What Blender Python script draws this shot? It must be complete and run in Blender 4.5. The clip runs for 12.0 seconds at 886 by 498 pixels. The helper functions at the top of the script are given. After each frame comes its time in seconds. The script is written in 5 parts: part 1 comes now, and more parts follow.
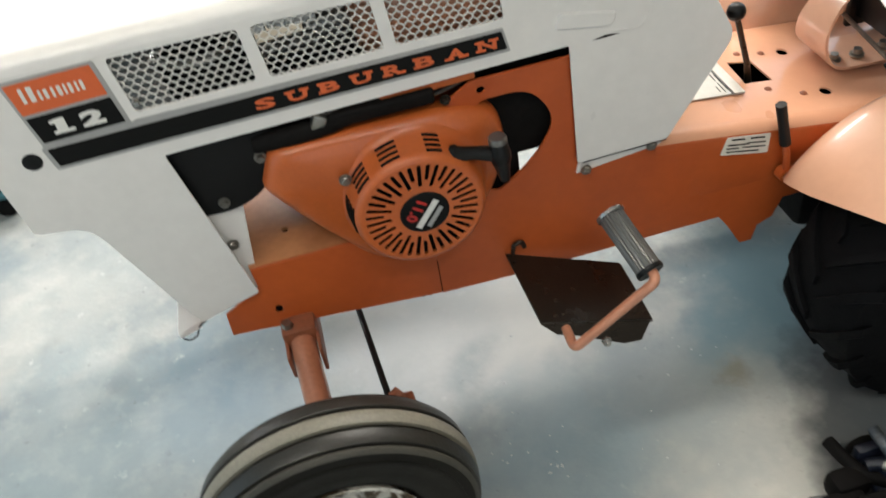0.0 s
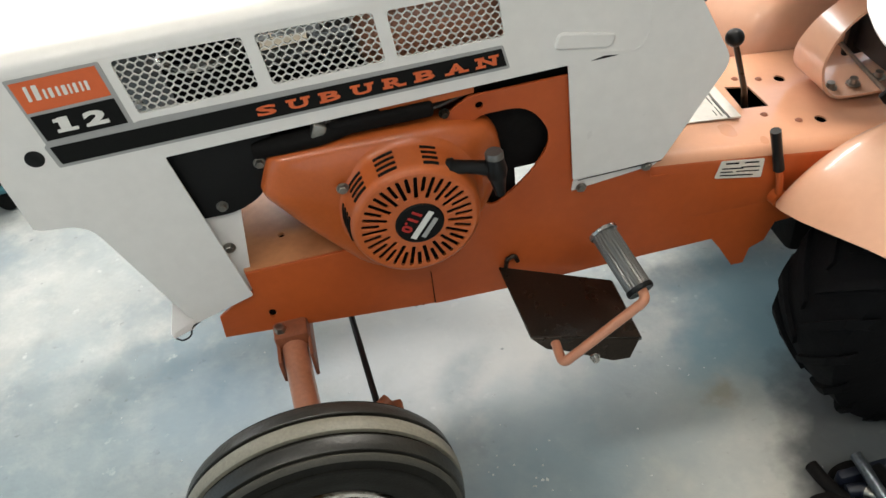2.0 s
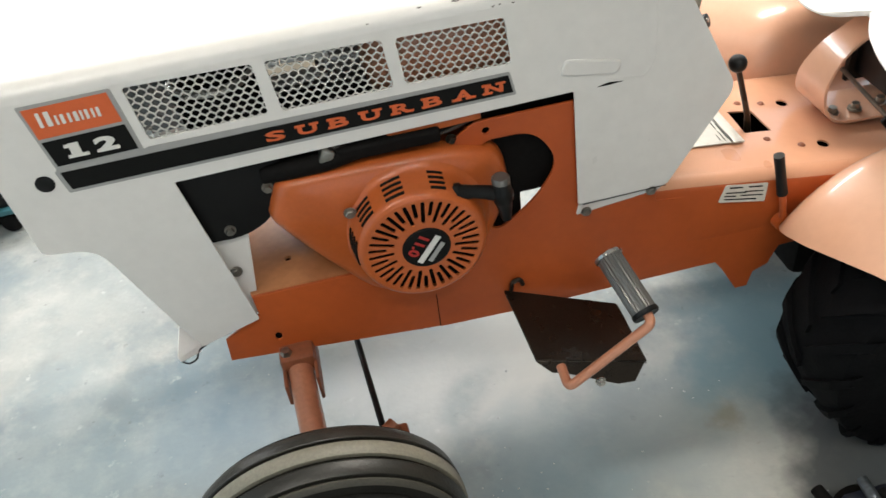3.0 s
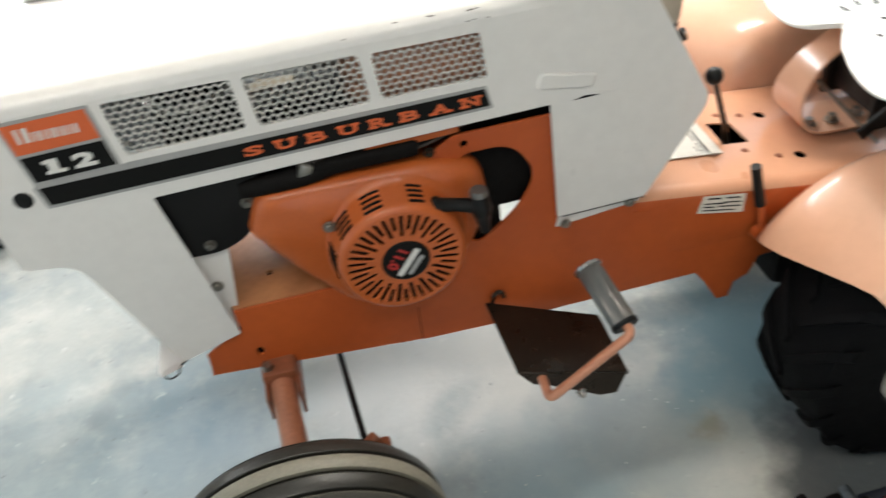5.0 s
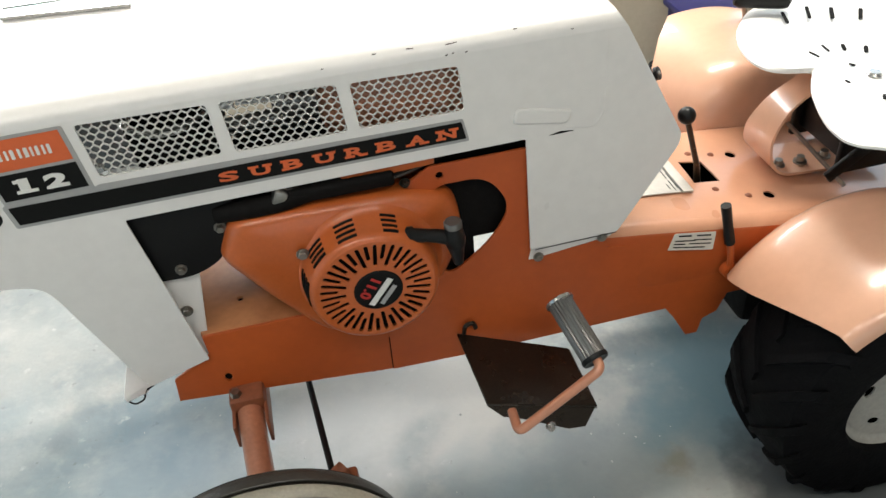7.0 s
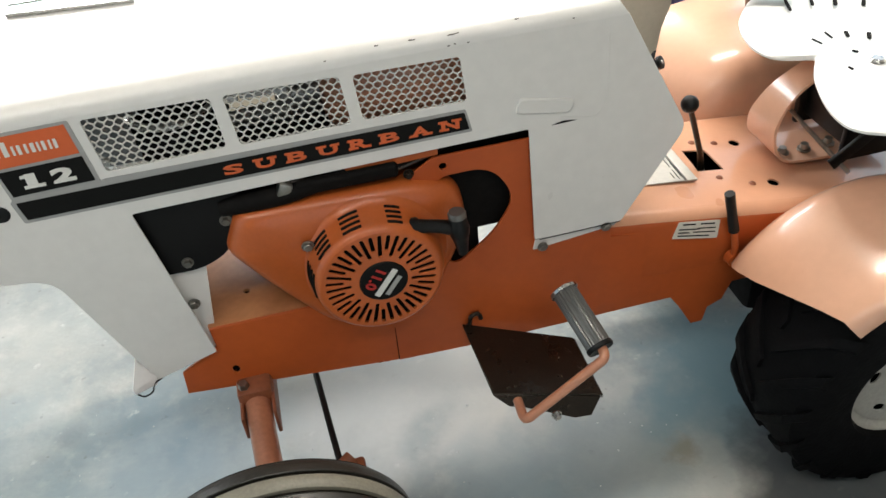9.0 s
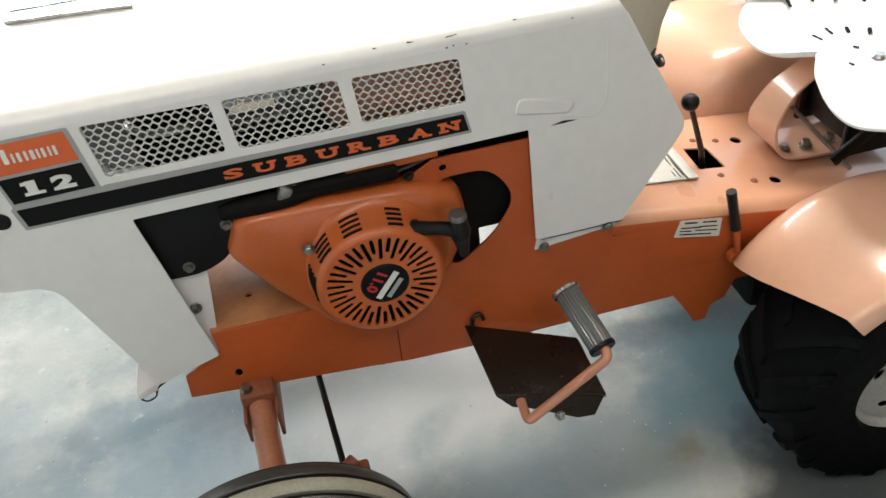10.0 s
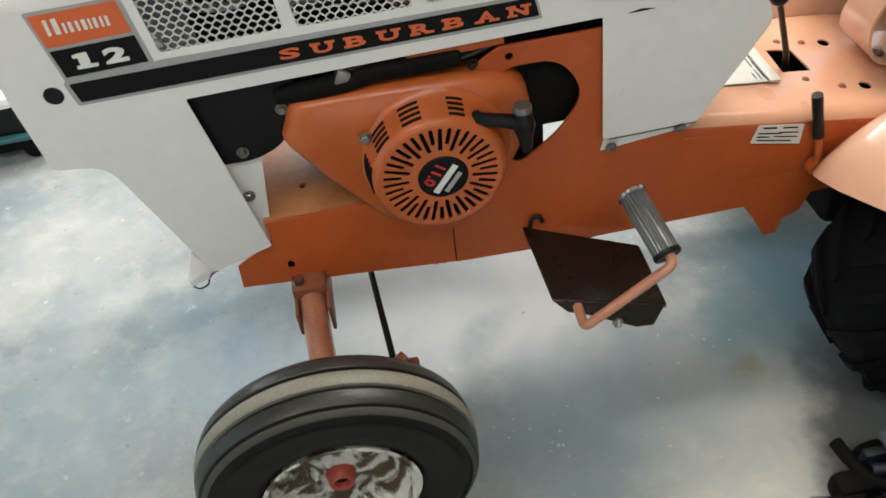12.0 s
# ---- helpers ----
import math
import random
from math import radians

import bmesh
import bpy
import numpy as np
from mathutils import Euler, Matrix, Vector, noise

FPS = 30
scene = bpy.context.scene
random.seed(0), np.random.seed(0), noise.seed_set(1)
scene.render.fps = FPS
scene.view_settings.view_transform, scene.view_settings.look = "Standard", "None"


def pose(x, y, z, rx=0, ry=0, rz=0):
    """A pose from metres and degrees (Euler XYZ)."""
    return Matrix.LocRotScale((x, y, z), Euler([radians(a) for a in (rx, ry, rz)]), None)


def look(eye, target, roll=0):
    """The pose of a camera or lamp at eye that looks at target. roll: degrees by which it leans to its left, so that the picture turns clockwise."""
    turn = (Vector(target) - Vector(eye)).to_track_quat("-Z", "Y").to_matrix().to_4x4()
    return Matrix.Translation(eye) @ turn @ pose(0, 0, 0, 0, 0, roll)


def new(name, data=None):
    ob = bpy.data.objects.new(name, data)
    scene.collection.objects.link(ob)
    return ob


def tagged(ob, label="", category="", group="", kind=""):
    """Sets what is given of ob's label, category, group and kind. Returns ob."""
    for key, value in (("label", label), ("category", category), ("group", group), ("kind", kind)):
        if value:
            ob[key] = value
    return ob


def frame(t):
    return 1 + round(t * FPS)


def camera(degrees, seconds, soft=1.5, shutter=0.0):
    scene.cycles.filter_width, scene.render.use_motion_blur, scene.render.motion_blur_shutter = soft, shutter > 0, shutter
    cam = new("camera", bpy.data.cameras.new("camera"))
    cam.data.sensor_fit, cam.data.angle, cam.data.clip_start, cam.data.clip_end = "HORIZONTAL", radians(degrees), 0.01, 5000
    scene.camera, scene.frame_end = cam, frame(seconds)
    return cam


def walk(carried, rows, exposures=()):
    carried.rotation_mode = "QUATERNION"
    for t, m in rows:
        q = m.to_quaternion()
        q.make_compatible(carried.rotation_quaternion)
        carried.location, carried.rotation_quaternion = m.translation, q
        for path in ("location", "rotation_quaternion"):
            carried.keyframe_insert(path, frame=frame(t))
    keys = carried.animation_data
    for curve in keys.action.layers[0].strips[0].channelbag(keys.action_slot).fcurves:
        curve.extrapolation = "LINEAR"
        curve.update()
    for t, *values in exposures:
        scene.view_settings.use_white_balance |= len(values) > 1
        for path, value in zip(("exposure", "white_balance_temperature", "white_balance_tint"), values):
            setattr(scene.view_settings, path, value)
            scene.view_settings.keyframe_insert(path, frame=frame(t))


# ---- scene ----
cam = camera(56.0, 12.0, shutter=0.6)
PATH = [
    (0, (0.14, -1.12, 1.326), (0.314, 0.321, -0.049), -10.7),
    (0.2, (0.136, -1.123, 1.323), (0.319, 0.3008, -0.0701), -9.29),
    (0.5, (0.132, -1.124, 1.324), (0.284, 0.33, -0.041), -8.6),
    (0.7, (0.13, -1.126, 1.325), (0.278, 0.3079, -0.062), -8.39),
    (1, (0.134, -1.128, 1.324), (0.312, 0.301, -0.064), -7.5),
    (1.2, (0.141, -1.129, 1.325), (0.3649, 0.3079, -0.0486), -6.79),
    (1.5, (0.153, -1.132, 1.331), (0.35, 0.326, -0.023), -8.0),
    (1.7, (0.152, -1.133, 1.335), (0.3316, 0.3266, -0.0205), -8.42),
    (2, (0.147, -1.131, 1.337), (0.329, 0.325, -0.022), -8.3),
    (2.2, (0.146, -1.133, 1.339), (0.3427, 0.3315, -0.0097), -8.11),
    (2.5, (0.147, -1.134, 1.343), (0.358, 0.341, 0.009), -8.1),
    (2.7, (0.145, -1.132, 1.345), (0.3554, 0.3481, 0.0167), -8.31),
    (3, (0.137, -1.127, 1.349), (0.332, 0.355, 0.022), -8.0),
    (3.2, (0.134, -1.128, 1.352), (0.321, 0.36, 0.03), -8.1),
    (4.8, (0.142, -1.129, 1.351), (0.288, 0.364, 0.028), -8.2),
    (5, (0.156, -1.138, 1.349), (0.374, 0.363, 0.046), -8.0),
    (5.2, (0.162, -1.138, 1.347), (0.425, 0.3523, 0.0393), -7.74),
    (5.5, (0.164, -1.14, 1.34), (0.43, 0.335, 0.016), -7.8),
    (5.7, (0.162, -1.137, 1.343), (0.4409, 0.3548, 0.0407), -7.66),
    (6, (0.159, -1.129, 1.352), (0.442, 0.377, 0.066), -6.8),
    (6.2, (0.159, -1.13, 1.352), (0.4372, 0.3777, 0.0682), -6.61),
    (6.5, (0.154, -1.134, 1.349), (0.418, 0.374, 0.063), -6.0),
    (6.7, (0.153, -1.135, 1.352), (0.4254, 0.3844, 0.0801), -5.54),
    (7, (0.157, -1.136, 1.355), (0.451, 0.389, 0.095), -4.8),
    (8.8, (0.159, -1.148, 1.357), (0.426, 0.387, 0.1027), -6.05),
    (9, (0.158, -1.145, 1.354), (0.434, 0.376, 0.085), -5.8),
    (9.2, (0.16, -1.149, 1.355), (0.4079, 0.3768, 0.0863), -6.01),
    (9.5, (0.163, -1.151, 1.356), (0.416, 0.386, 0.1), -6.7),
    (9.7, (0.163, -1.147, 1.356), (0.4236, 0.382, 0.0936), -6.27),
    (10, (0.164, -1.142, 1.357), (0.429, 0.379, 0.085), -6.7),
    (10.2, (0.165, -1.14, 1.354), (0.4518, 0.3693, 0.074), -6.55),
    (10.5, (0.169, -1.143, 1.354), (0.454, 0.354, 0.059), -7.3),
    (10.7, (0.161, -1.155, 1.342), (0.4175, 0.3264, 0.0226), -7.63),
    (10.9, (0.148, -1.174, 1.323), (0.3645, 0.277, -0.0363), -7.54),
    (11, (0.141, -1.179, 1.314), (0.36, 0.249, -0.069), -6.3),
    (11.2, (0.141, -1.181, 1.294), (0.336, 0.2557, -0.0841), -4.82),
    (11.5, (0.14, -1.182, 1.298), (0.315, 0.293, -0.041), -6.5),
    (11.7, (0.149, -1.175, 1.307), (0.2749, 0.2733, -0.0669), -7.25),
    (12, (0.15, -1.125, 1.302), (0.257, 0.295, -0.103), -8.1),
]
walk(cam, [(t, look(eye, target, roll)) for t, eye, target, roll in PATH], [(0.0, 0.27), (7.0, 0.23), (9.0, 0.12), (10.5, 0.14), (11.1, 0.24), (12.0, 0.22)])

# ---- light ----
world = bpy.data.worlds.new("world")
scene.world = world
world.use_nodes = True
wn = world.node_tree.nodes
sky = wn.new("ShaderNodeTexSky")
sky.sky_type = "NISHITA"
sky.sun_disc = False
sky.sun_elevation, sky.sun_rotation = radians(50), radians(90)
wn["Background"].inputs["Strength"].default_value = 0.06
world.node_tree.links.new(sky.outputs["Color"], wn["Background"].inputs["Color"])


X0, X1, Y0, Y1, ZC = -2.5, 3.9, -4.2, 1.24, 2.75   # the room


sun_data = bpy.data.lights.new("sun", "SUN")
sun_data.energy, sun_data.angle, sun_data.color = 4.5, radians(0.53), (1.0, 0.96, 0.90)
sun = new("sun", sun_data)
sun.matrix_world = look((20, 0, 24), (0, 0, 0))


def area(name, eye, target, sx, sy, watts, colour):
    data = bpy.data.lights.new(name, "AREA")
    data.shape, data.size, data.size_y, data.energy, data.color = "RECTANGLE", sx, sy, watts, colour
    ob = new(name, data)
    ob.matrix_world = look(eye, target)
    return ob


area("door_daylight", (-2.38, -0.95, 1.15), (0.2, -0.5, 0.5), 3.2, 2.1, 12, (0.68, 0.90, 0.97))
# Added strip lamp in an assumed window, narrowed to set the floor's shadow edge.
area("north_strip_light", (-0.20, Y1 - 0.02, 1.30), (-0.20, -1.2, 0.2), 2.7, 0.20, 36, (0.96, 0.98, 1.0))
# Added lamp in an assumed opening, for sheen on deck and fenders.
area("side_fill_light", (2.40, Y1 - 0.02, 1.10), (1.3, -0.4, 0.3), 1.2, 2.1, 11, (0.74, 0.90, 1.0))
# Shop lights out of view; places and watts are set to balance brightness.
area("ceiling_lamp_light", (-0.80, -1.30, 2.50), (-0.80, -1.30, 0), 1.2, 0.16, 13, (1.0, 0.95, 0.86))
area("ceiling_lamp_light", (1.20, 0.62, 2.50), (1.20, 0.62, 0), 1.2, 0.16, 45, (1.0, 0.94, 0.85))
area("ceiling_lamp_light", (0.55, -1.70, 2.50), (0.55, -1.70, 0), 1.2, 0.16, 10, (1.0, 0.95, 0.88))
# Fill lamp added behind the camera to brighten upright faces.
area("south_fill_light", (0.20, Y0 + 0.03, 1.10), (0.20, 0, 0.6), 2.8, 2.1, 14, (0.90, 0.96, 1.0))


# ---- materials ----
def material(name, colour, rough=0.5, metal=0.0, var=0.12, scale=6.0, fine=120.0, bump=0.0, second=None, amount=0.5, coat=0.0, spec=0.5, edge=0.42, warp=0.0, gloss=0.28):
    """Base colour with a coarse mottle and a fine grain; second: a colour that comes through in patches."""
    m = bpy.data.materials.new(name)
    m.use_nodes = True
    n, l = m.node_tree.nodes, m.node_tree.links
    b = n["Principled BSDF"]
    b.inputs["Metallic"].default_value, b.inputs["Coat Weight"].default_value = metal, coat
    b.inputs["Coat Roughness"].default_value = gloss
    b.inputs["Specular IOR Level"].default_value = spec
    co = n.new("ShaderNodeTexCoord")

    def noisy(size, detail, low, high, edge=0.2):
        t, r = n.new("ShaderNodeTexNoise"), n.new("ShaderNodeMapRange")
        t.inputs["Scale"].default_value, t.inputs["Detail"].default_value, t.inputs["Distortion"].default_value = size, detail, warp
        l.new(co.outputs["Object"], t.inputs["Vector"])
        l.new(t.outputs["Fac"], r.inputs["Value"])
        r.inputs["From Min"].default_value, r.inputs["From Max"].default_value = 0.5 - edge, 0.5 + edge
        r.inputs["To Min"].default_value, r.inputs["To Max"].default_value = low, high
        return r.outputs["Result"]

    base = n.new("ShaderNodeMix")
    base.data_type = "RGBA"
    base.inputs["A"].default_value = (*colour, 1)
    base.inputs["B"].default_value = (*(second or [c * (1 - 2 * var) for c in colour]), 1)
    l.new(noisy(scale, 5, 0.0, amount if second else 0.5, edge), base.inputs["Factor"])
    grain = n.new("ShaderNodeMix")
    grain.data_type, grain.blend_type = "RGBA", "MULTIPLY"
    grain.inputs["Factor"].default_value = 1.0
    l.new(base.outputs["Result"], grain.inputs["A"])
    tint = n.new("ShaderNodeCombineColor")
    g = noisy(fine, 3, 1 - var, 1.0)
    for k in ("Red", "Green", "Blue"):
        l.new(g, tint.inputs[k])
    l.new(tint.outputs["Color"], grain.inputs["B"])
    l.new(grain.outputs["Result"], b.inputs["Base Color"])
    l.new(noisy(scale * 2.3, 4, max(0.03, rough - 0.08), min(1, rough + 0.12), 0.45), b.inputs["Roughness"])
    if bump:
        bp = n.new("ShaderNodeBump")
        bp.inputs["Strength"].default_value, bp.inputs["Distance"].default_value = bump, 0.002
        l.new(noisy(fine, 4, 0, 1), bp.inputs["Height"])
        l.new(bp.outputs["Normal"], b.inputs["Normal"])
    return m


ORANGE = material("orange_paint", (0.56, 0.116, 0.024), 0.40, var=0.08, scale=3.2, fine=60, coat=0.12, spec=0.35, second=(0.30, 0.048, 0.011), amount=0.9, edge=0.34)
# Lit copy of ORANGE: the light on the deck's top is in the colour.
LIT_ORANGE = material("lit_orange_paint", (0.63, 0.34, 0.215), 0.30, var=0.04, scale=1.3, fine=60, coat=0.5, gloss=0.09, spec=0.5, second=(0.55, 0.235, 0.120), amount=0.7, edge=0.35)
ENGINE_ORANGE = material("engine_orange_paint", (0.55, 0.128, 0.028), 0.33, var=0.08, scale=9, fine=160, bump=0.05, coat=0.3, gloss=0.14, spec=0.4, second=(0.38, 0.078, 0.016), amount=0.8, edge=0.4)
# Paled to paint the light on the engine plate; brown patches are grime.
LIT_PLATE_ORANGE = material("lit_engine_plate_paint", (0.60, 0.265, 0.120), 0.42, var=0.1, scale=6, fine=90, spec=0.3, second=(0.24, 0.085, 0.030), amount=0.9, edge=0.16)
# Lit copy of ORANGE for fenders and spring, with the light painted in.
LIT_FENDER = material("lit_fender_paint", (0.68, 0.41, 0.285), 0.30, var=0.04, scale=1.3, fine=60, coat=0.5, gloss=0.09, spec=0.5, second=(0.60, 0.285, 0.160), amount=0.7, edge=0.35)
AXLE_PAINT = material("worn_axle_paint", (0.53, 0.215, 0.120), 0.30, coat=0.7, gloss=0.10, var=0.18, scale=22, fine=150, second=(0.20, 0.060, 0.030), amount=0.6, edge=0.42)
COPPER = material("pale_orange_paint", (0.58, 0.25, 0.145), 0.30, coat=0.3, var=0.1, scale=20, fine=150)
WHITE = material("white_paint", (0.76, 0.745, 0.715), 0.30, var=0.045, scale=3.3, fine=50, coat=0.3)
WHITE_TAG = material("white_sheet", (0.90, 0.90, 0.90), 0.5, var=0.03)
SEAT_WHITE = material("seat_white_paint", (0.80, 0.80, 0.78), 0.3, var=0.03, coat=0.3)
BLACK = material("black_paint", (0.007, 0.007, 0.007), 0.36, var=0.2, scale=20, fine=200, spec=0.25)
DECAL_BLACK = material("black_decal", (0.006, 0.006, 0.0055), 0.5, spec=0.15, var=0.1, scale=30)
DECAL_ORANGE = material("orange_decal", (0.68, 0.13, 0.035), 0.4, var=0.06, scale=30)
DECAL_GREY = material("silver_decal", (0.36, 0.36, 0.35), 0.45, var=0.06, scale=30)
DECAL_WHITE = material("white_print", (0.75, 0.74, 0.70), 0.5, var=0.06, scale=60)
DECAL_RED = material("red_print", (0.45, 0.02, 0.015), 0.45, var=0.06, scale=60)
LIGHT_PLATE = material("brushed_light_plate", (0.62, 0.60, 0.55), 0.45, metal=0.25, var=0.08, scale=30)
PLATE = material("dark_brown_plate", (0.042, 0.030, 0.021), 0.28, metal=0.6, var=0.25, scale=14, fine=260, bump=0.03)
RUBBER = material("tyre_rubber", (0.008, 0.0075, 0.0060), 0.45, var=0.25, scale=12, fine=220, bump=0.1, second=(0.016, 0.014, 0.010), amount=0.6, spec=0.14)
RIB = material("worn_tread_rubber", (0.24, 0.225, 0.18), 0.5, var=0.2, scale=10, fine=200, bump=0.15)
RIB_DARK = material("tread_rubber", (0.022, 0.021, 0.017), 0.38, var=0.25, scale=10, fine=200, bump=0.15)
SCUFF = material("scuffed_rubber", (0.062, 0.058, 0.045), 0.6, var=0.25, scale=16, fine=200, bump=0.15)
BLACK_RUBBER = material("black_tread_rubber", (0.0028, 0.0028, 0.0034), 0.7, spec=0.12, var=0.25, scale=16, fine=150, bump=0.2)
CHROME = material("dull_metal", (0.55, 0.54, 0.52), 0.25, metal=1.0, var=0.15, scale=30)
STEEL = material("bolt_steel", (0.42, 0.40, 0.36), 0.35, metal=1.0, var=0.3, scale=60)
GRIP = material("grey_rubber_grip", (0.17, 0.165, 0.155), 0.30, metal=0.6, var=0.04, scale=4)
RIM_OLD = material("rusty_white_rim", (0.74, 0.72, 0.64), 0.34, var=0.25, scale=13, fine=60, bump=1.0, second=(0.07, 0.045, 0.015), amount=1.0, edge=0.06, warp=2.2)
RIM = material("grey_rim", (0.42, 0.41, 0.37), 0.45, var=0.15, scale=12, fine=120)
MESH = material("light_mesh_metal", (0.68, 0.67, 0.63), 0.42, metal=0.1, var=0.1, scale=40)
ALU = material("cast_aluminium", (0.50, 0.50, 0.49), 0.4, metal=0.9, var=0.2, scale=30, fine=200, bump=0.2)
DARK = material("dark_engine_parts", (0.007, 0.006, 0.0055), 0.7, var=0.3, scale=20, bump=0.1, spec=0.12)
BLUE = material("blue_plastic", (0.03, 0.03, 0.13), 0.45, var=0.1)
TEAL = material("teal_plastic", (0.035, 0.14, 0.165), 0.45, var=0.15)
RED = material("red_paint", (0.36, 0.055, 0.035), 0.45, var=0.15, scale=30)
WALL = material("beige_wall_paint", (0.50, 0.43, 0.33), 0.7, var=0.06, scale=2, fine=60, bump=0.05)
CEIL = material("ceiling_paint", (0.70, 0.69, 0.66), 0.8, var=0.05)
NAVY = material("dark_blue_metal", (0.010, 0.014, 0.028), 0.45, var=0.3, scale=30)
TOOL_STEEL = material("blued_tool_steel", (0.26, 0.30, 0.34), 0.38, metal=1.0, var=0.4, scale=35)
# Dull brown parts; on the pivot bracket it paints the rail's shade.
BROWN = material("dull_and_shaded_orange_paint", (0.28, 0.085, 0.036), 0.5, var=0.2, scale=40)
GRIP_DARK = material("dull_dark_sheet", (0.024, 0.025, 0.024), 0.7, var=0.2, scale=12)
GREY_PLATE = material("grey_steel_plate", (0.15, 0.16, 0.155), 0.5, metal=0.2, var=0.2, scale=25)
# Teal with green patches: the reflections in the glass are painted colour.
BADGE = material("painted_badge_reflection", (0.30, 0.42, 0.41), 0.22, var=0.25, scale=28, second=(0.12, 0.22, 0.17), amount=0.8)
CHIP = material("pale_grit", (0.62, 0.63, 0.62), 0.8, var=0.2, scale=40)
# Grey that stands for shade on the white inside of the hood.
INSIDE_SHADE = material("inside_shade_grey", (0.21, 0.22, 0.22), 0.6, var=0.15, scale=25)
# Black without sheen, painting the shade behind openings.
HOLE = material("opening_shade_black", (0.003, 0.003, 0.003), 1.0, var=0.1, spec=0.0)
LABEL = material("paper_label", (0.72, 0.69, 0.60), 0.55, var=0.08, scale=50)

TUBE = bpy.data.materials.new("lit_tube")
TUBE.use_nodes = True
TUBE.node_tree.nodes["Principled BSDF"].inputs["Emission Color"].default_value = (1.0, 0.96, 0.88, 1)
TUBE.node_tree.nodes["Principled BSDF"].inputs["Emission Strength"].default_value = 6.0


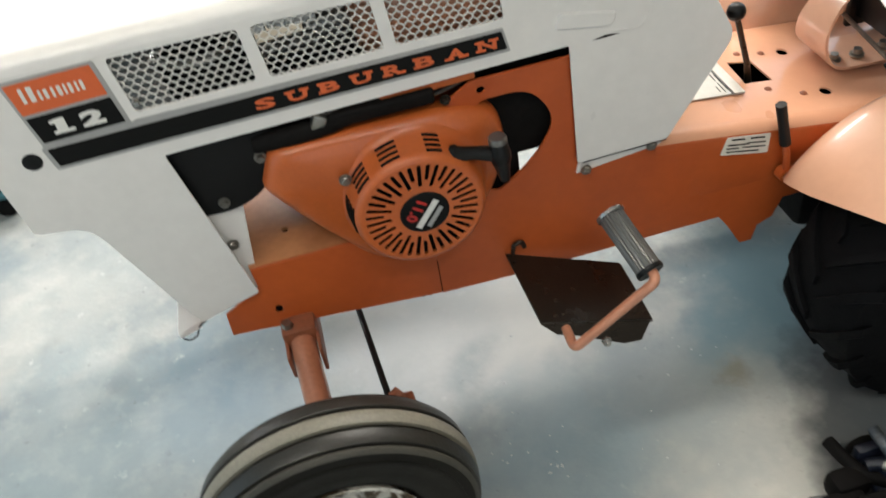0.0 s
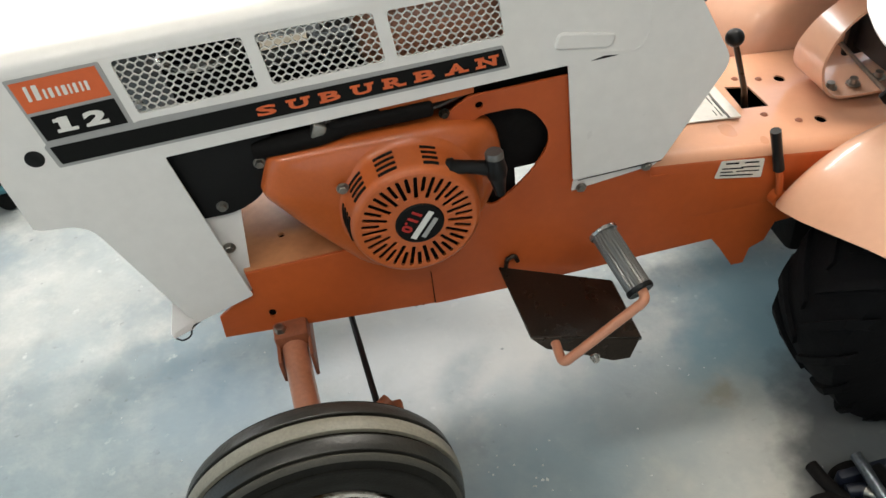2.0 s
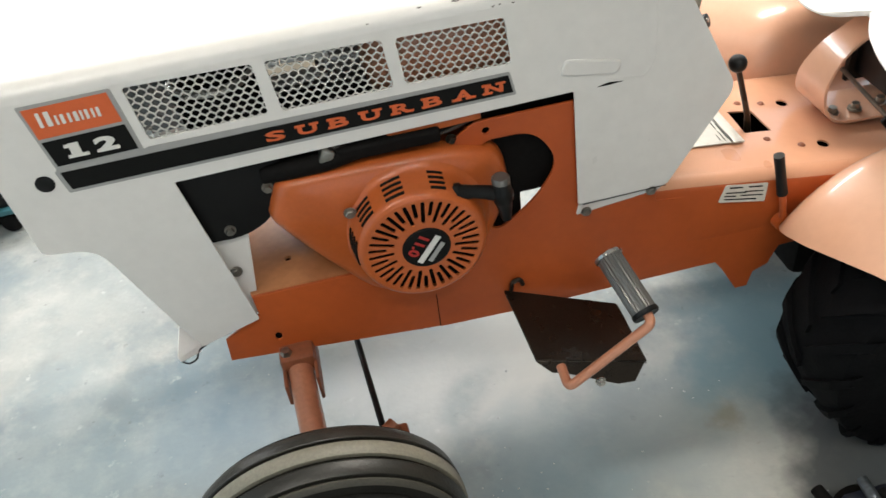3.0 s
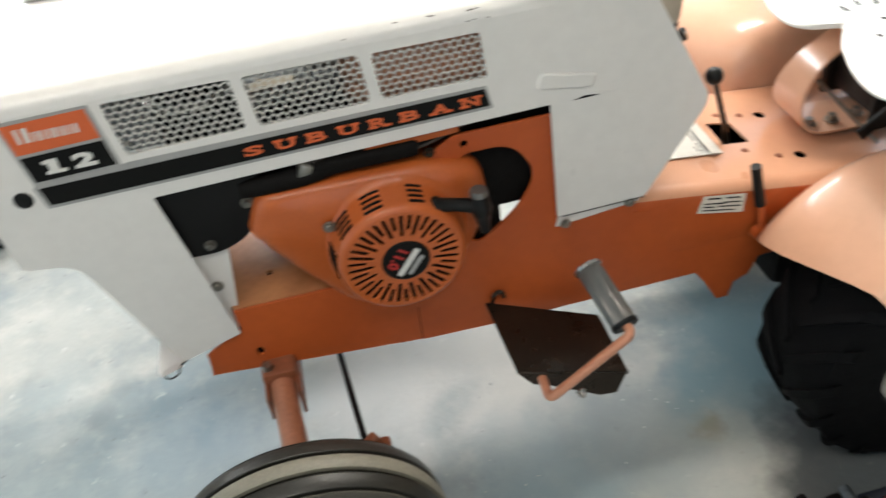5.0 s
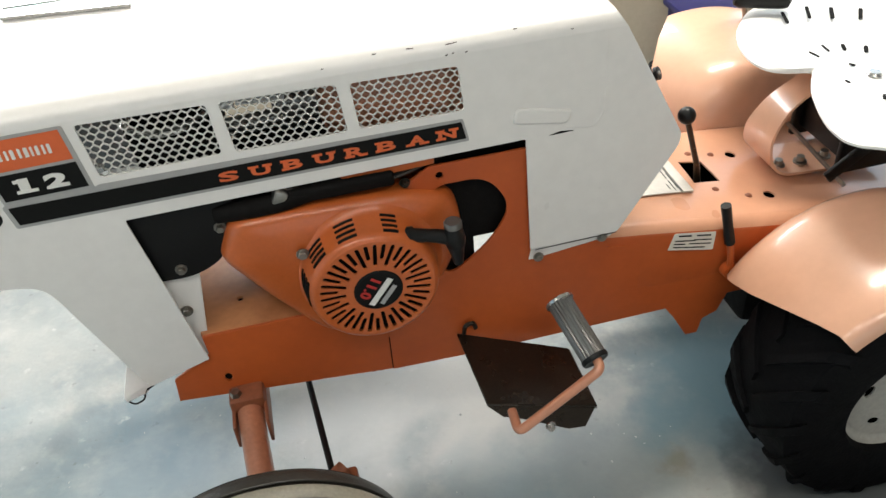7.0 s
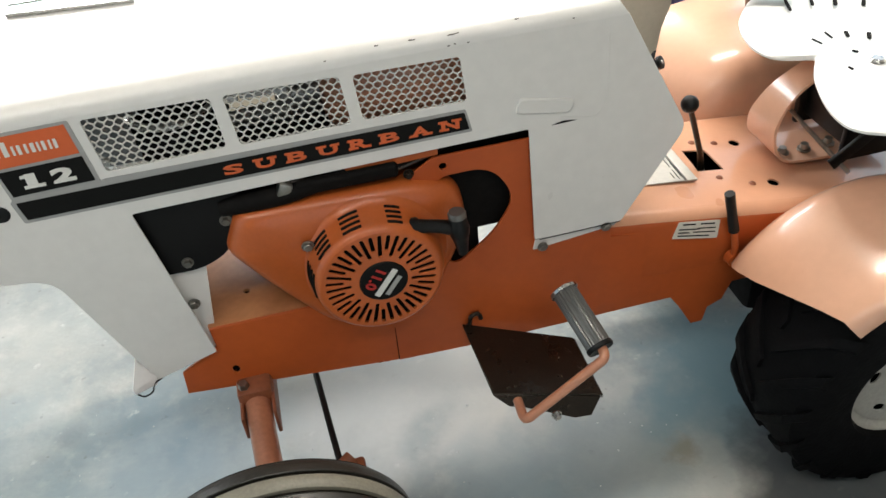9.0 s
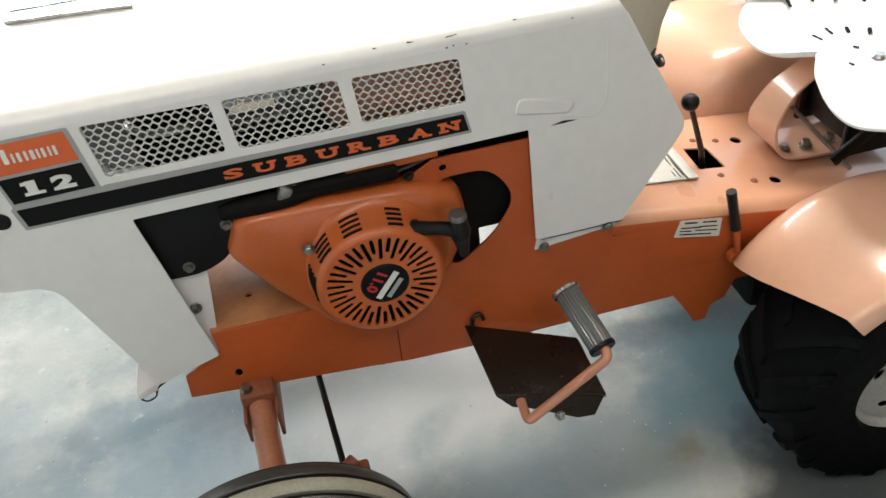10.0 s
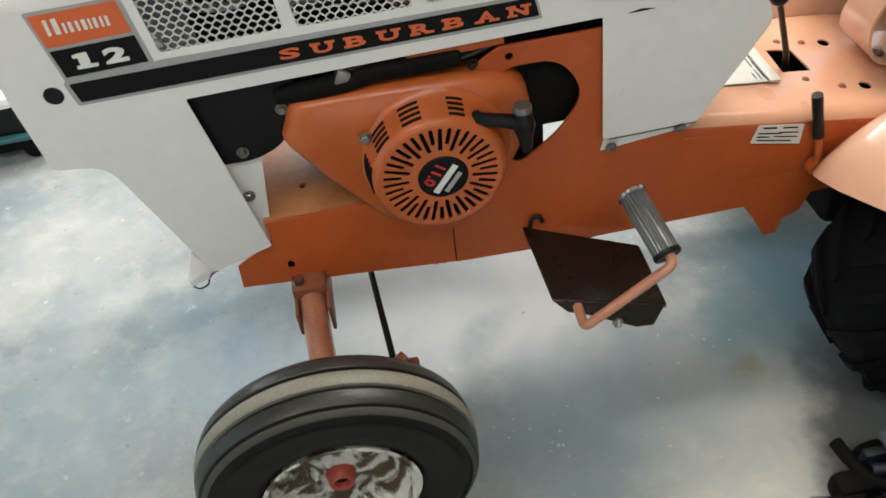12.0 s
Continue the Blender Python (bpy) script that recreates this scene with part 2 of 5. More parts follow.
def concrete():
    """Trowelled slab: cool grey with pale and bluish mottling, painted lit and shaded patches, stains, dark specks and
    fine grit.
    """
    m = bpy.data.materials.new("stained_and_shaded_concrete")
    m.use_nodes = True
    n, l = m.node_tree.nodes, m.node_tree.links
    b = n["Principled BSDF"]
    co = n.new("ShaderNodeTexCoord")

    def tex(scale, detail, low, high, a, z, rough=0.55):
        t, r = n.new("ShaderNodeTexNoise"), n.new("ShaderNodeMapRange")
        t.inputs["Scale"].default_value, t.inputs["Detail"].default_value = scale, detail
        t.inputs["Roughness"].default_value = rough
        l.new(co.outputs["Object"], t.inputs["Vector"])
        l.new(t.outputs["Fac"], r.inputs["Value"])
        for k, v in (("From Min", low), ("From Max", high), ("To Min", a), ("To Max", z)):
            r.inputs[k].default_value = v
        return r.outputs["Result"]

    def mix(fac, a, bb, kind="MIX"):
        x = n.new("ShaderNodeMix")
        x.data_type, x.blend_type = "RGBA", kind
        l.new(fac, x.inputs["Factor"]) if not isinstance(fac, float) else setattr(x.inputs["Factor"], "default_value", fac)
        for sock, v in (("A", a), ("B", bb)):
            if isinstance(v, tuple):
                x.inputs[sock].default_value = (*v, 1)
            else:
                l.new(v, x.inputs[sock])
        return x.outputs["Result"]

    c = mix(tex(1.1, 3, 0.38, 0.62, 0, 1), (0.25, 0.300, 0.310), (0.37, 0.375, 0.350))
    c = mix(tex(2.7, 5, 0.48, 0.66, 0, 0.75), c, (0.145, 0.225, 0.265))
    c = mix(tex(6.5, 7, 0.50, 0.68, 0, 0.65), c, (0.52, 0.51, 0.47))
    c = mix(tex(11, 8, 0.46, 0.66, 0, 0.5), c, (0.22, 0.26, 0.265))
    c = mix(tex(19, 7, 0.52, 0.70, 0, 0.45), c, (0.50, 0.49, 0.45))
    c = mix(tex(14, 6, 0.60, 0.76, 0, 0.5), c, (0.20, 0.20, 0.19))
    c = mix(tex(90, 5, 0.35, 0.7, 0, 0.25), c, (0.24, 0.24, 0.23))
    c = mix(tex(34, 3, 0.68, 0.74, 0, 0.55), c, (0.13, 0.13, 0.12))
    c = mix(tex(27, 4, 0.66, 0.74, 0, 0.5), c, (0.66, 0.65, 0.62))

    def stain_light_patch(x, y, r, soft, wobble):
        """A patch round a point of the floor, with a ragged edge; for stains and for painted light and shade."""
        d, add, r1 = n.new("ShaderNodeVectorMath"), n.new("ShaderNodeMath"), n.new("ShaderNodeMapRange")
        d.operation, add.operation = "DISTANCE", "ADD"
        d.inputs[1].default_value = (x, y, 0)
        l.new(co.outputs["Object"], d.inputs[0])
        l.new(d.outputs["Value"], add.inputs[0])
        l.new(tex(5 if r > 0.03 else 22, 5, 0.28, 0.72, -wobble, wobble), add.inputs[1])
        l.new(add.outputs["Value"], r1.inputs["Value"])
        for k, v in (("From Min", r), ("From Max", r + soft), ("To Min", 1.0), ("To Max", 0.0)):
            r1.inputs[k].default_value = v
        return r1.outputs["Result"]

    def part_of(fac, k):
        x = n.new("ShaderNodeMath")
        x.operation = "MULTIPLY"
        l.new(fac, x.inputs[0])
        x.inputs[1].default_value = k
        return x.outputs["Value"]

    # Pale and bluish rows paint lit and shaded floor into the colour.
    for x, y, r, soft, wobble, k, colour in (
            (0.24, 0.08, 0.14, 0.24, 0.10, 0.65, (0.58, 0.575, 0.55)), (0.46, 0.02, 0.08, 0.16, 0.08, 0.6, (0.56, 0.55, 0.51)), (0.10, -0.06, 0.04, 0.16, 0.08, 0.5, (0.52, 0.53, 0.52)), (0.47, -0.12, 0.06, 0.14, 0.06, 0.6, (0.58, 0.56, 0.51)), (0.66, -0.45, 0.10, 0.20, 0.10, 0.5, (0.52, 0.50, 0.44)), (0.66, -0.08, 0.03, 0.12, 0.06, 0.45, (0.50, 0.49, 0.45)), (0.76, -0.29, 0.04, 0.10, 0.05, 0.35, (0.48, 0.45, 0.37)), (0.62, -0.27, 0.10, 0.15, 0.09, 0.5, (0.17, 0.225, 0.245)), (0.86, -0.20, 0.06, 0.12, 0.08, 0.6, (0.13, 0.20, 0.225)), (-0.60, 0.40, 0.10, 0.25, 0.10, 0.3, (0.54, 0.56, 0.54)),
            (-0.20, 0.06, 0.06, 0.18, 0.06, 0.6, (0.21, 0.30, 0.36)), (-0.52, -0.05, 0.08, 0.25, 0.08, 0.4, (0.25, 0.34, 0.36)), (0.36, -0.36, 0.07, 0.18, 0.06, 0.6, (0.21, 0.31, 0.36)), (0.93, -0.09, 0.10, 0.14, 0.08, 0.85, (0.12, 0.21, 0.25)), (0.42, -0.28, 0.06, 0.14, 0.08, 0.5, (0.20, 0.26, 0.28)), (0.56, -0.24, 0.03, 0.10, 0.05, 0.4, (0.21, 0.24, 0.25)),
            # By the rear wheel: dark stain deepened with painted shade; then two plain stains.
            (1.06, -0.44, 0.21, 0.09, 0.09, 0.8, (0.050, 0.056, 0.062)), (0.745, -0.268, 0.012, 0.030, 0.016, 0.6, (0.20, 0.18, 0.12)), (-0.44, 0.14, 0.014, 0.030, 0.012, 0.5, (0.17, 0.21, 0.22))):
        c = mix(part_of(stain_light_patch(x, y, r, soft, wobble), k), c, colour)
    l.new(c, b.inputs["Base Color"])
    l.new(tex(5, 5, 0.3, 0.7, 0.50, 0.75), b.inputs["Roughness"])
    bp = n.new("ShaderNodeBump")
    bp.inputs["Strength"].default_value, bp.inputs["Distance"].default_value = 0.25, 0.002
    l.new(tex(60, 6, 0.2, 0.8, 0, 1), bp.inputs["Height"])
    l.new(bp.outputs["Normal"], b.inputs["Normal"])
    return m


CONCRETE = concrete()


# ---- building helpers ----
FLAT = set()   # cut plates, whose faces stay flat up to their edges


def part(name, bm, mat, parent=None, label="", smooth=40):
    if id(bm) in FLAT:
        FLAT.discard(id(bm))
        smooth = min(smooth, 12)
    me = bpy.data.meshes.new(name)
    bm.normal_update()
    bm.to_mesh(me)
    bm.free()
    me.materials.append(mat)
    if smooth:
        me.polygons.foreach_set("use_smooth", [True] * len(me.polygons))
        me.set_sharp_from_angle(angle=radians(smooth))
    ob = new(name, me)
    ob.parent = parent
    return tagged(ob, label=label)


def box(x0, x1, y0, y1, z0, z1, bevel=0.0, seg=2):
    bm = bmesh.new()
    bmesh.ops.create_cube(bm, size=1)
    bmesh.ops.transform(bm, matrix=Matrix.Translation(((x0 + x1) / 2, (y0 + y1) / 2, (z0 + z1) / 2)) @ Matrix.Diagonal((x1 - x0, y1 - y0, z1 - z0, 1)), verts=bm.verts)
    if bevel:
        bmesh.ops.bevel(bm, geom=bm.edges[:], offset=bevel, segments=seg, affect="EDGES", profile=0.5)
    return bm


def merge(*bms):
    out = bms[0]
    for other in bms[1:]:
        me = bpy.data.meshes.new("tmp")
        other.to_mesh(me)
        FLAT.discard(id(other))
        other.free()
        out.from_mesh(me)
        bpy.data.meshes.remove(me)
    return out


def moved(bm, m):
    bmesh.ops.transform(bm, matrix=m, verts=bm.verts)
    return bm


def spun(profile, n=48, axis="y", arc=360.0, start=0.0):
    """A profile of (radius, along) points turned round an axis through the origin."""
    bm = bmesh.new()
    full = abs(arc - 360) < 1e-6
    rings = []
    for i in range(n if full else n + 1):
        a = radians(start + arc * i / n)
        ring = []
        for r, s in profile:
            u, v = r * math.cos(a), r * math.sin(a)
            ring.append(bm.verts.new({"y": (u, s, v), "z": (u, v, s), "x": (s, u, v)}[axis]))
        rings.append(ring)
    for i in range(len(rings) - (0 if full else 1)):
        a, b = rings[i], rings[(i + 1) % len(rings)]
        for k in range(len(profile) - 1):
            bm.faces.new((a[k], a[k + 1], b[k + 1], b[k]))
    bmesh.ops.remove_doubles(bm, verts=bm.verts, dist=1e-6)
    bmesh.ops.recalc_face_normals(bm, faces=bm.faces)
    return bm


def tube(points, r, n=12, ends=True):
    """A round bar along a path; r: one radius or one for each point."""
    bm = bmesh.new()
    pts = [Vector(p) for p in points]
    rings, up = [], None
    for i, p in enumerate(pts):
        d = (pts[min(i + 1, len(pts) - 1)] - pts[max(i - 1, 0)]).normalized()
        if up is None:
            up = d.orthogonal().normalized()
        up = (up - d * up.dot(d)).normalized()
        side = d.cross(up)
        rad = r[i] if isinstance(r, (list, tuple)) else r
        rings.append([bm.verts.new(p + rad * (math.cos(2 * math.pi * k / n) * up + math.sin(2 * math.pi * k / n) * side)) for k in range(n)])
    for a, b in zip(rings, rings[1:]):
        for k in range(n):
            bm.faces.new((a[k], a[(k + 1) % n], b[(k + 1) % n], b[k]))
    if ends:
        bm.faces.new(rings[0][::-1])
        bm.faces.new(rings[-1])
    bmesh.ops.recalc_face_normals(bm, faces=bm.faces)
    return bm


def bent(points, radius=0.02, n=6):
    """A polyline with its inner corners rounded."""
    pts = [Vector(p) for p in points]
    out = [pts[0]]
    for a, b, c in zip(pts, pts[1:], pts[2:]):
        r = min(radius, 0.45 * (a - b).length, 0.45 * (c - b).length)
        p, q = b + (a - b).normalized() * r, b + (c - b).normalized() * r
        for i in range(n + 1):
            t = i / n
            out.append((1 - t) ** 2 * p + 2 * t * (1 - t) * b + t * t * q)
    return out + [pts[-1]]


def rounded(points, radius, n=5):
    """A closed 2D outline with rounded corners; radius: one, or one for each corner."""
    k, out = len(points), []
    for i in range(k):
        a, b, c = (Vector((*points[j % k], 0)) for j in (i - 1, i, i + 1))
        r = radius[i] if isinstance(radius, (list, tuple)) else radius
        r = min(r, 0.45 * (a - b).length, 0.45 * (c - b).length)
        if r < 1e-5:
            out.append((b.x, b.y))
            continue
        p, q = b + (a - b).normalized() * r, b + (c - b).normalized() * r
        for j in range(n + 1):
            t = j / n
            v = (1 - t) ** 2 * p + 2 * t * (1 - t) * b + t * t * q
            out.append((v.x, v.y))
    return out


def circle(cx, cy, rx, ry=None, n=24, turn=0.0):
    ry = ry or rx
    c, s = math.cos(radians(turn)), math.sin(radians(turn))
    return [(cx + rx * math.cos(2 * math.pi * i / n) * c - ry * math.sin(2 * math.pi * i / n) * s, cy + rx * math.cos(2 * math.pi * i / n) * s + ry * math.sin(2 * math.pi * i / n) * c) for i in range(n)]


def curve_mesh(cu):
    ob = new("tmp", cu)
    deps = bpy.context.evaluated_depsgraph_get()
    me = bpy.data.meshes.new_from_object(ob.evaluated_get(deps))
    bm = bmesh.new()
    bm.from_mesh(me)
    bpy.data.objects.remove(ob)
    bpy.data.meshes.remove(me)
    bpy.data.curves.remove(cu)
    bmesh.ops.remove_doubles(bm, verts=bm.verts, dist=1e-6)
    return bm


SIDE = Matrix.Rotation(radians(90), 4, "X")


def sheet(outline, holes=(), thick=0.003, bevel=0.0, at=None, m=None):
    """A plate cut from 2D outlines. Without m it stands in the plane of x and z with its middle at y = at."""
    cu = bpy.data.curves.new("tmp", "CURVE")
    cu.dimensions, cu.fill_mode = "2D", "BOTH"
    cu.extrude, cu.bevel_depth, cu.bevel_resolution = max(thick / 2 - bevel, 1e-5), bevel, 1
    if bevel:
        cu.offset = -bevel
    for pts in (outline, *holes):
        sp = cu.splines.new("POLY")
        sp.points.add(len(pts) - 1)
        for p, (u, v) in zip(sp.points, pts):
            p.co = (u, v, 0, 1)
        sp.use_cyclic_u = True
    bm = curve_mesh(cu)
    FLAT.add(id(bm))
    return moved(bm, m if m is not None else Matrix.Translation((0, at, 0)) @ SIDE)


def letters(text, size, depth=0.0004, bold=0.0, stretch=1.0, m=Matrix()):
    cu = bpy.data.curves.new("tmp", "FONT")
    cu.body, cu.size, cu.extrude, cu.offset, cu.align_x, cu.align_y = text, size, depth, bold, "CENTER", "CENTER"
    cu.resolution_u = 3
    return moved(curve_mesh(cu), m @ Matrix.Diagonal((stretch, 1, 1, 1)))


def hexnut(r=0.006, h=0.006, washer=1.35):
    """A bolt head that looks along -y, with its washer and rounded top."""
    bm = spun([(0, 0), (r * washer, 0), (r * washer, -0.0015), (r * 0.5, -0.0015)], 20)
    hx = spun([(r, -0.001), (r, -h * 0.85), (r * 0.85, -h), (0, -h)], 6)
    return merge(bm, hx)


# ---- the room ----
def wall(name, outline, holes, thick, m, mat, label):
    return tagged(part(name, sheet(outline, holes, thick, m=m), mat), label, "wall", kind="structure")


tagged(part("floor", box(X0 - 0.2, X1 + 0.2, Y0 - 0.2, Y1 + 0.2, -0.15, 0.0), CONCRETE, smooth=0), "stained grey concrete garage floor with painted lit and shaded patches", "floor", kind="structure")
tagged(part("ceiling", box(X0 - 0.2, X1 + 0.2, Y0 - 0.2, Y1 + 0.2, ZC, ZC + 0.1), CEIL, smooth=0), "plain white painted garage ceiling", "ceiling", kind="structure")
tagged(part("wall_east", box(X1, X1 + 0.12, Y0, Y1, 0, ZC), WALL, smooth=0), "plain beige painted garage wall", "wall", kind="structure")
# Both openings are unseen, cut to go with the added lamps.
wall("wall_north", [(X0 - 0.12, 0), (X1 + 0.12, 0), (X1 + 0.12, ZC), (X0 - 0.12, ZC)], [[(1.8, 0.005), (3.0, 0.005), (3.0, 2.2), (1.8, 2.2)], [(-1.6, 1.05), (1.22, 1.05), (1.22, 1.55), (-1.6, 1.55)]], 0.12, Matrix.Translation((0, Y1 + 0.06, 0)) @ SIDE, WALL, "beige garage wall with unseen openings added for the daylight lamps")
# The opening is unseen, cut to go with the added south lamp.
wall("wall_south", [(X0 - 0.12, 0), (X1 + 0.12, 0), (X1 + 0.12, ZC), (X0 - 0.12, ZC)], [[(-1.2, 0.005), (1.6, 0.005), (1.6, 2.2), (-1.2, 2.2)]], 0.12, Matrix.Translation((0, Y0 - 0.06, 0)) @ SIDE, WALL, "beige garage wall with an unseen opening added for daylight")
door_m = Matrix.Translation((X0 - 0.06, 0, 0)) @ Matrix.Rotation(radians(90), 4, "Z") @ SIDE
wall("wall_west", [(Y0, 0), (Y1, 0), (Y1, ZC), (Y0, ZC)], [[(-2.6, 0.005), (0.7, 0.005), (0.7, 2.25), (-2.6, 2.25)]], 0.12, door_m, WALL, "beige garage wall with an unseen opening added for daylight")
tagged(part("ground", box(-40, 40, -40, 40, -0.3, -0.012), CONCRETE, smooth=0), "pale concrete yard outside the open doorways", "ground", kind="structure")


def ceiling_light(x, y):
    ob = tagged(new("ceiling_light"), "white fluorescent shop light hanging under the ceiling, out of view", "lamp", "shop lights")
    ob.location = (x, y, 2.56)
    part("housing", sheet([(-0.10, 0.0), (-0.05, 0.05), (0.05, 0.05), (0.10, 0.0), (0.095, 0.0), (0.047, 0.045), (-0.047, 0.045), (-0.095, 0.0)], (), 1.24, m=Matrix.Rotation(radians(90), 4, "Z") @ SIDE), WHITE_TAG, ob)
    for dy in (-0.045, 0.045):
        part("tube", tube([(-0.6, dy, 0.012), (0.6, dy, 0.012)], 0.012), TUBE, ob)
    for dx in (-0.5, 0.5):
        part("hanger", tube([(dx, 0, 0.05), (dx, 0, 0.19)], 0.002, 6), STEEL, ob)
    return ob


ceiling_light(-0.80, -1.30)
ceiling_light(1.20, 0.62)
ceiling_light(0.55, -1.70)

# ---- the tractor ----
tractor = tagged(new("garden_tractor"), "orange and white vintage garden tractor standing on the garage floor", "tractor")
YR, YH = -0.14, -0.15   # planes of frame rail and hood side

# frame
rail_f = [(-0.109, 0.331), (0.250, 0.2945), (0.250, 0.458), (-0.043, 0.458), (-0.041, 0.419), (-0.105, 0.379)]
rail_r = [(0.2445, 0.294), (0.374, 0.289), (0.750, 0.290), (0.769, 0.262), (0.799, 0.209), (0.822, 0.209), (0.829, 0.243), (0.856, 0.255), (0.871, 0.295), (1.15, 0.30), (1.15, 0.425), (0.95, 0.430), (0.625, 0.466), (0.60, 0.69), (0.338, 0.690), (0.302, 0.668), (0.302, 0.46), (0.2445, 0.458)]
oval = rounded([(0.345, 0.655), (0.425, 0.655), (0.462, 0.59), (0.425, 0.53), (0.358, 0.478), (0.318, 0.53), (0.318, 0.62)], [0.02, 0.05, 0.05, 0.03, 0.02, 0.05, 0.03], 6)
frame_ob = part("frame", sheet(rail_f, [circle(-0.023, 0.361, 0.006, 0.009)], 0.005, 0.0008, at=YR), ORANGE, tractor)
part("side_rail", sheet(rail_r, [oval, circle(0.352, 0.672, 0.006)], 0.005, 0.0008, at=YR - 0.0006), ORANGE, tractor)
part("side_rail", sheet(rail_f, (), 0.005, 0.0008, at=-YR), ORANGE, tractor)
rail_far = [(0.2445, 0.294), (0.374, 0.289), (0.395, 0.425), (0.70, 0.420), (0.75, 0.29)] + rail_r[3:]
part("side_rail", sheet(rail_far, (), 0.005, 0.0008, at=-YR), ORANGE, tractor)
part("engine_plate", sheet(rounded([(-0.045, -0.1365), (0.30, -0.1365), (0.30, 0.1365), (-0.045, 0.1365)], 0.004), [circle(0.020, -0.068, 0.0055), circle(0.12, 0.09, 0.006)], 0.006, 0.001, m=Matrix.Translation((0, 0, 0.455))), LIT_PLATE_ORANGE, tractor, "orange engine mounting plate with grime, paler for the light on it")


def deck():
    """Tunnel top that slopes down to the rear, flares out and rolls over into the sides."""
    bm = bmesh.new()
    rows = []
    for i in range(33):
        x = 0.58 + 0.68 * i / 32
        z = 0.490 - 0.11 * (x - 0.68)
        half = 0.1395 + 0.0045 * min(1, max(0, (x - 0.60) / 0.10)) + 0.018 * min(1, max(0, (x - 0.70) / 0.25))
        r, sec = 0.022, []
        for k in range(9):
            a = radians(90 * k / 8)
            sec.append((-half + r - r * math.cos(a), z - r + r * math.sin(a)))
        sec = [(-0.1385, 0.330), (-min(half, 0.1430), 0.350), (-half + 0.0004, z - 0.05)] + sec
        sec = sec + [(-y, zz) for y, zz in reversed(sec)]
        rows.append([bm.verts.new((x, y, zz)) for y, zz in sec])
    for a, b in zip(rows, rows[1:]):
        for k in range(len(a) - 1):
            if k != len(a) // 2 - 1:
                bm.faces.new((a[k], b[k], b[k + 1], a[k + 1]))
    bmesh.ops.recalc_face_normals(bm, faces=bm.faces)
    return bm


def deck_z(x):
    return 0.490 - 0.11 * (x - 0.68)


SL = Matrix.Rotation(math.atan(0.11), 4, "Y")


def on_deck(x, y, lift=0.0):
    return Matrix.Translation((x, y, deck_z(x) + lift)) @ SL


def deck_cut(pts, x, y):
    return [(x - 0.68 + u, y + v) for u, v in pts]


# Added sheet so that the plate's hole reads as shaded.
part("plate_hole_shade", box(-0.03, 0.29, -0.125, 0.125, 0.444, 0.449), HOLE, tractor, "black sheet added for the shade in the plate's hole")
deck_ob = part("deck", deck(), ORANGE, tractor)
deck_ob.data.materials.append(LIT_ORANGE)
# Upward faces take the paler copy, which paints the light from above.
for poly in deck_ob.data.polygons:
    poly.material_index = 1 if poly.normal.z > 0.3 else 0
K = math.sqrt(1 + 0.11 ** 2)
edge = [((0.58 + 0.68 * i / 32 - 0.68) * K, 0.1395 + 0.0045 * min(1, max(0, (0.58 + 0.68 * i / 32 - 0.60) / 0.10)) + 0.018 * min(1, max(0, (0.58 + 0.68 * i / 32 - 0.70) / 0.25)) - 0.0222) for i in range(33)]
part("deck_top", sheet([(u, -w) for u, w in edge] + [(u, w) for u, w in reversed(edge)], [deck_cut([(-0.025, -0.032), (0.025, -0.034), (0.022, 0.034), (-0.022, 0.040)], 0.866, 0.003), deck_cut(circle(0, 0, 0.010, 0.011), 0.957, 0.050), deck_cut(circle(0, 0, 0.010, 0.011), 0.957, -0.088)], 0.003, m=on_deck(0.68, 0, -0.0015)), LIT_ORANGE, tractor, "orange sloping deck plate with a shift slot")
# Added black block: the shade below the slot and holes is its colour.
part("tunnel_shade", box(0.80, 1.02, -0.11, 0.11, 0.40, 0.425, 0.002), HOLE, tractor, "black block added for the shade inside the tunnel")

# hood
hood_out = rounded([(-0.300, 0.862), (-0.299, 0.744), (-0.291, 0.630), (-0.222, 0.622), (-0.142, 0.386), (-0.041, 0.418), (-0.086, 0.703), (0.482, 0.711), (0.489, 0.503), (0.637, 0.503), (0.735, 0.661), (0.628, 0.862)],
                   [0, 0.02, 0.012, 0.03, 0.003, 0.003, 0.004, 0.004, 0.003, 0.006, 0.02, 0.0])
cells = [[(-0.104, 0.856), (0.057, 0.853), (0.061, 0.779), (-0.095, 0.777)], [(0.073, 0.853), (0.223, 0.850), (0.230, 0.778), (0.080, 0.778)], [(0.241, 0.848), (0.387, 0.846), (0.393, 0.778), (0.247, 0.779)]]
cells = [[(x, z - 0.0015) for x, z in q] for q in cells]
grilles = [rounded(q, 0.006, 4) for q in cells]
hood = part("hood", sheet(hood_out, grilles, 0.003, 0.0007, at=YH), WHITE, tractor, "white painted sheet-metal hood with three mesh vents")
YF = 0.29
part("hood_side", sheet(hood_out, grilles, 0.003, 0.0007, at=YF), WHITE, hood)


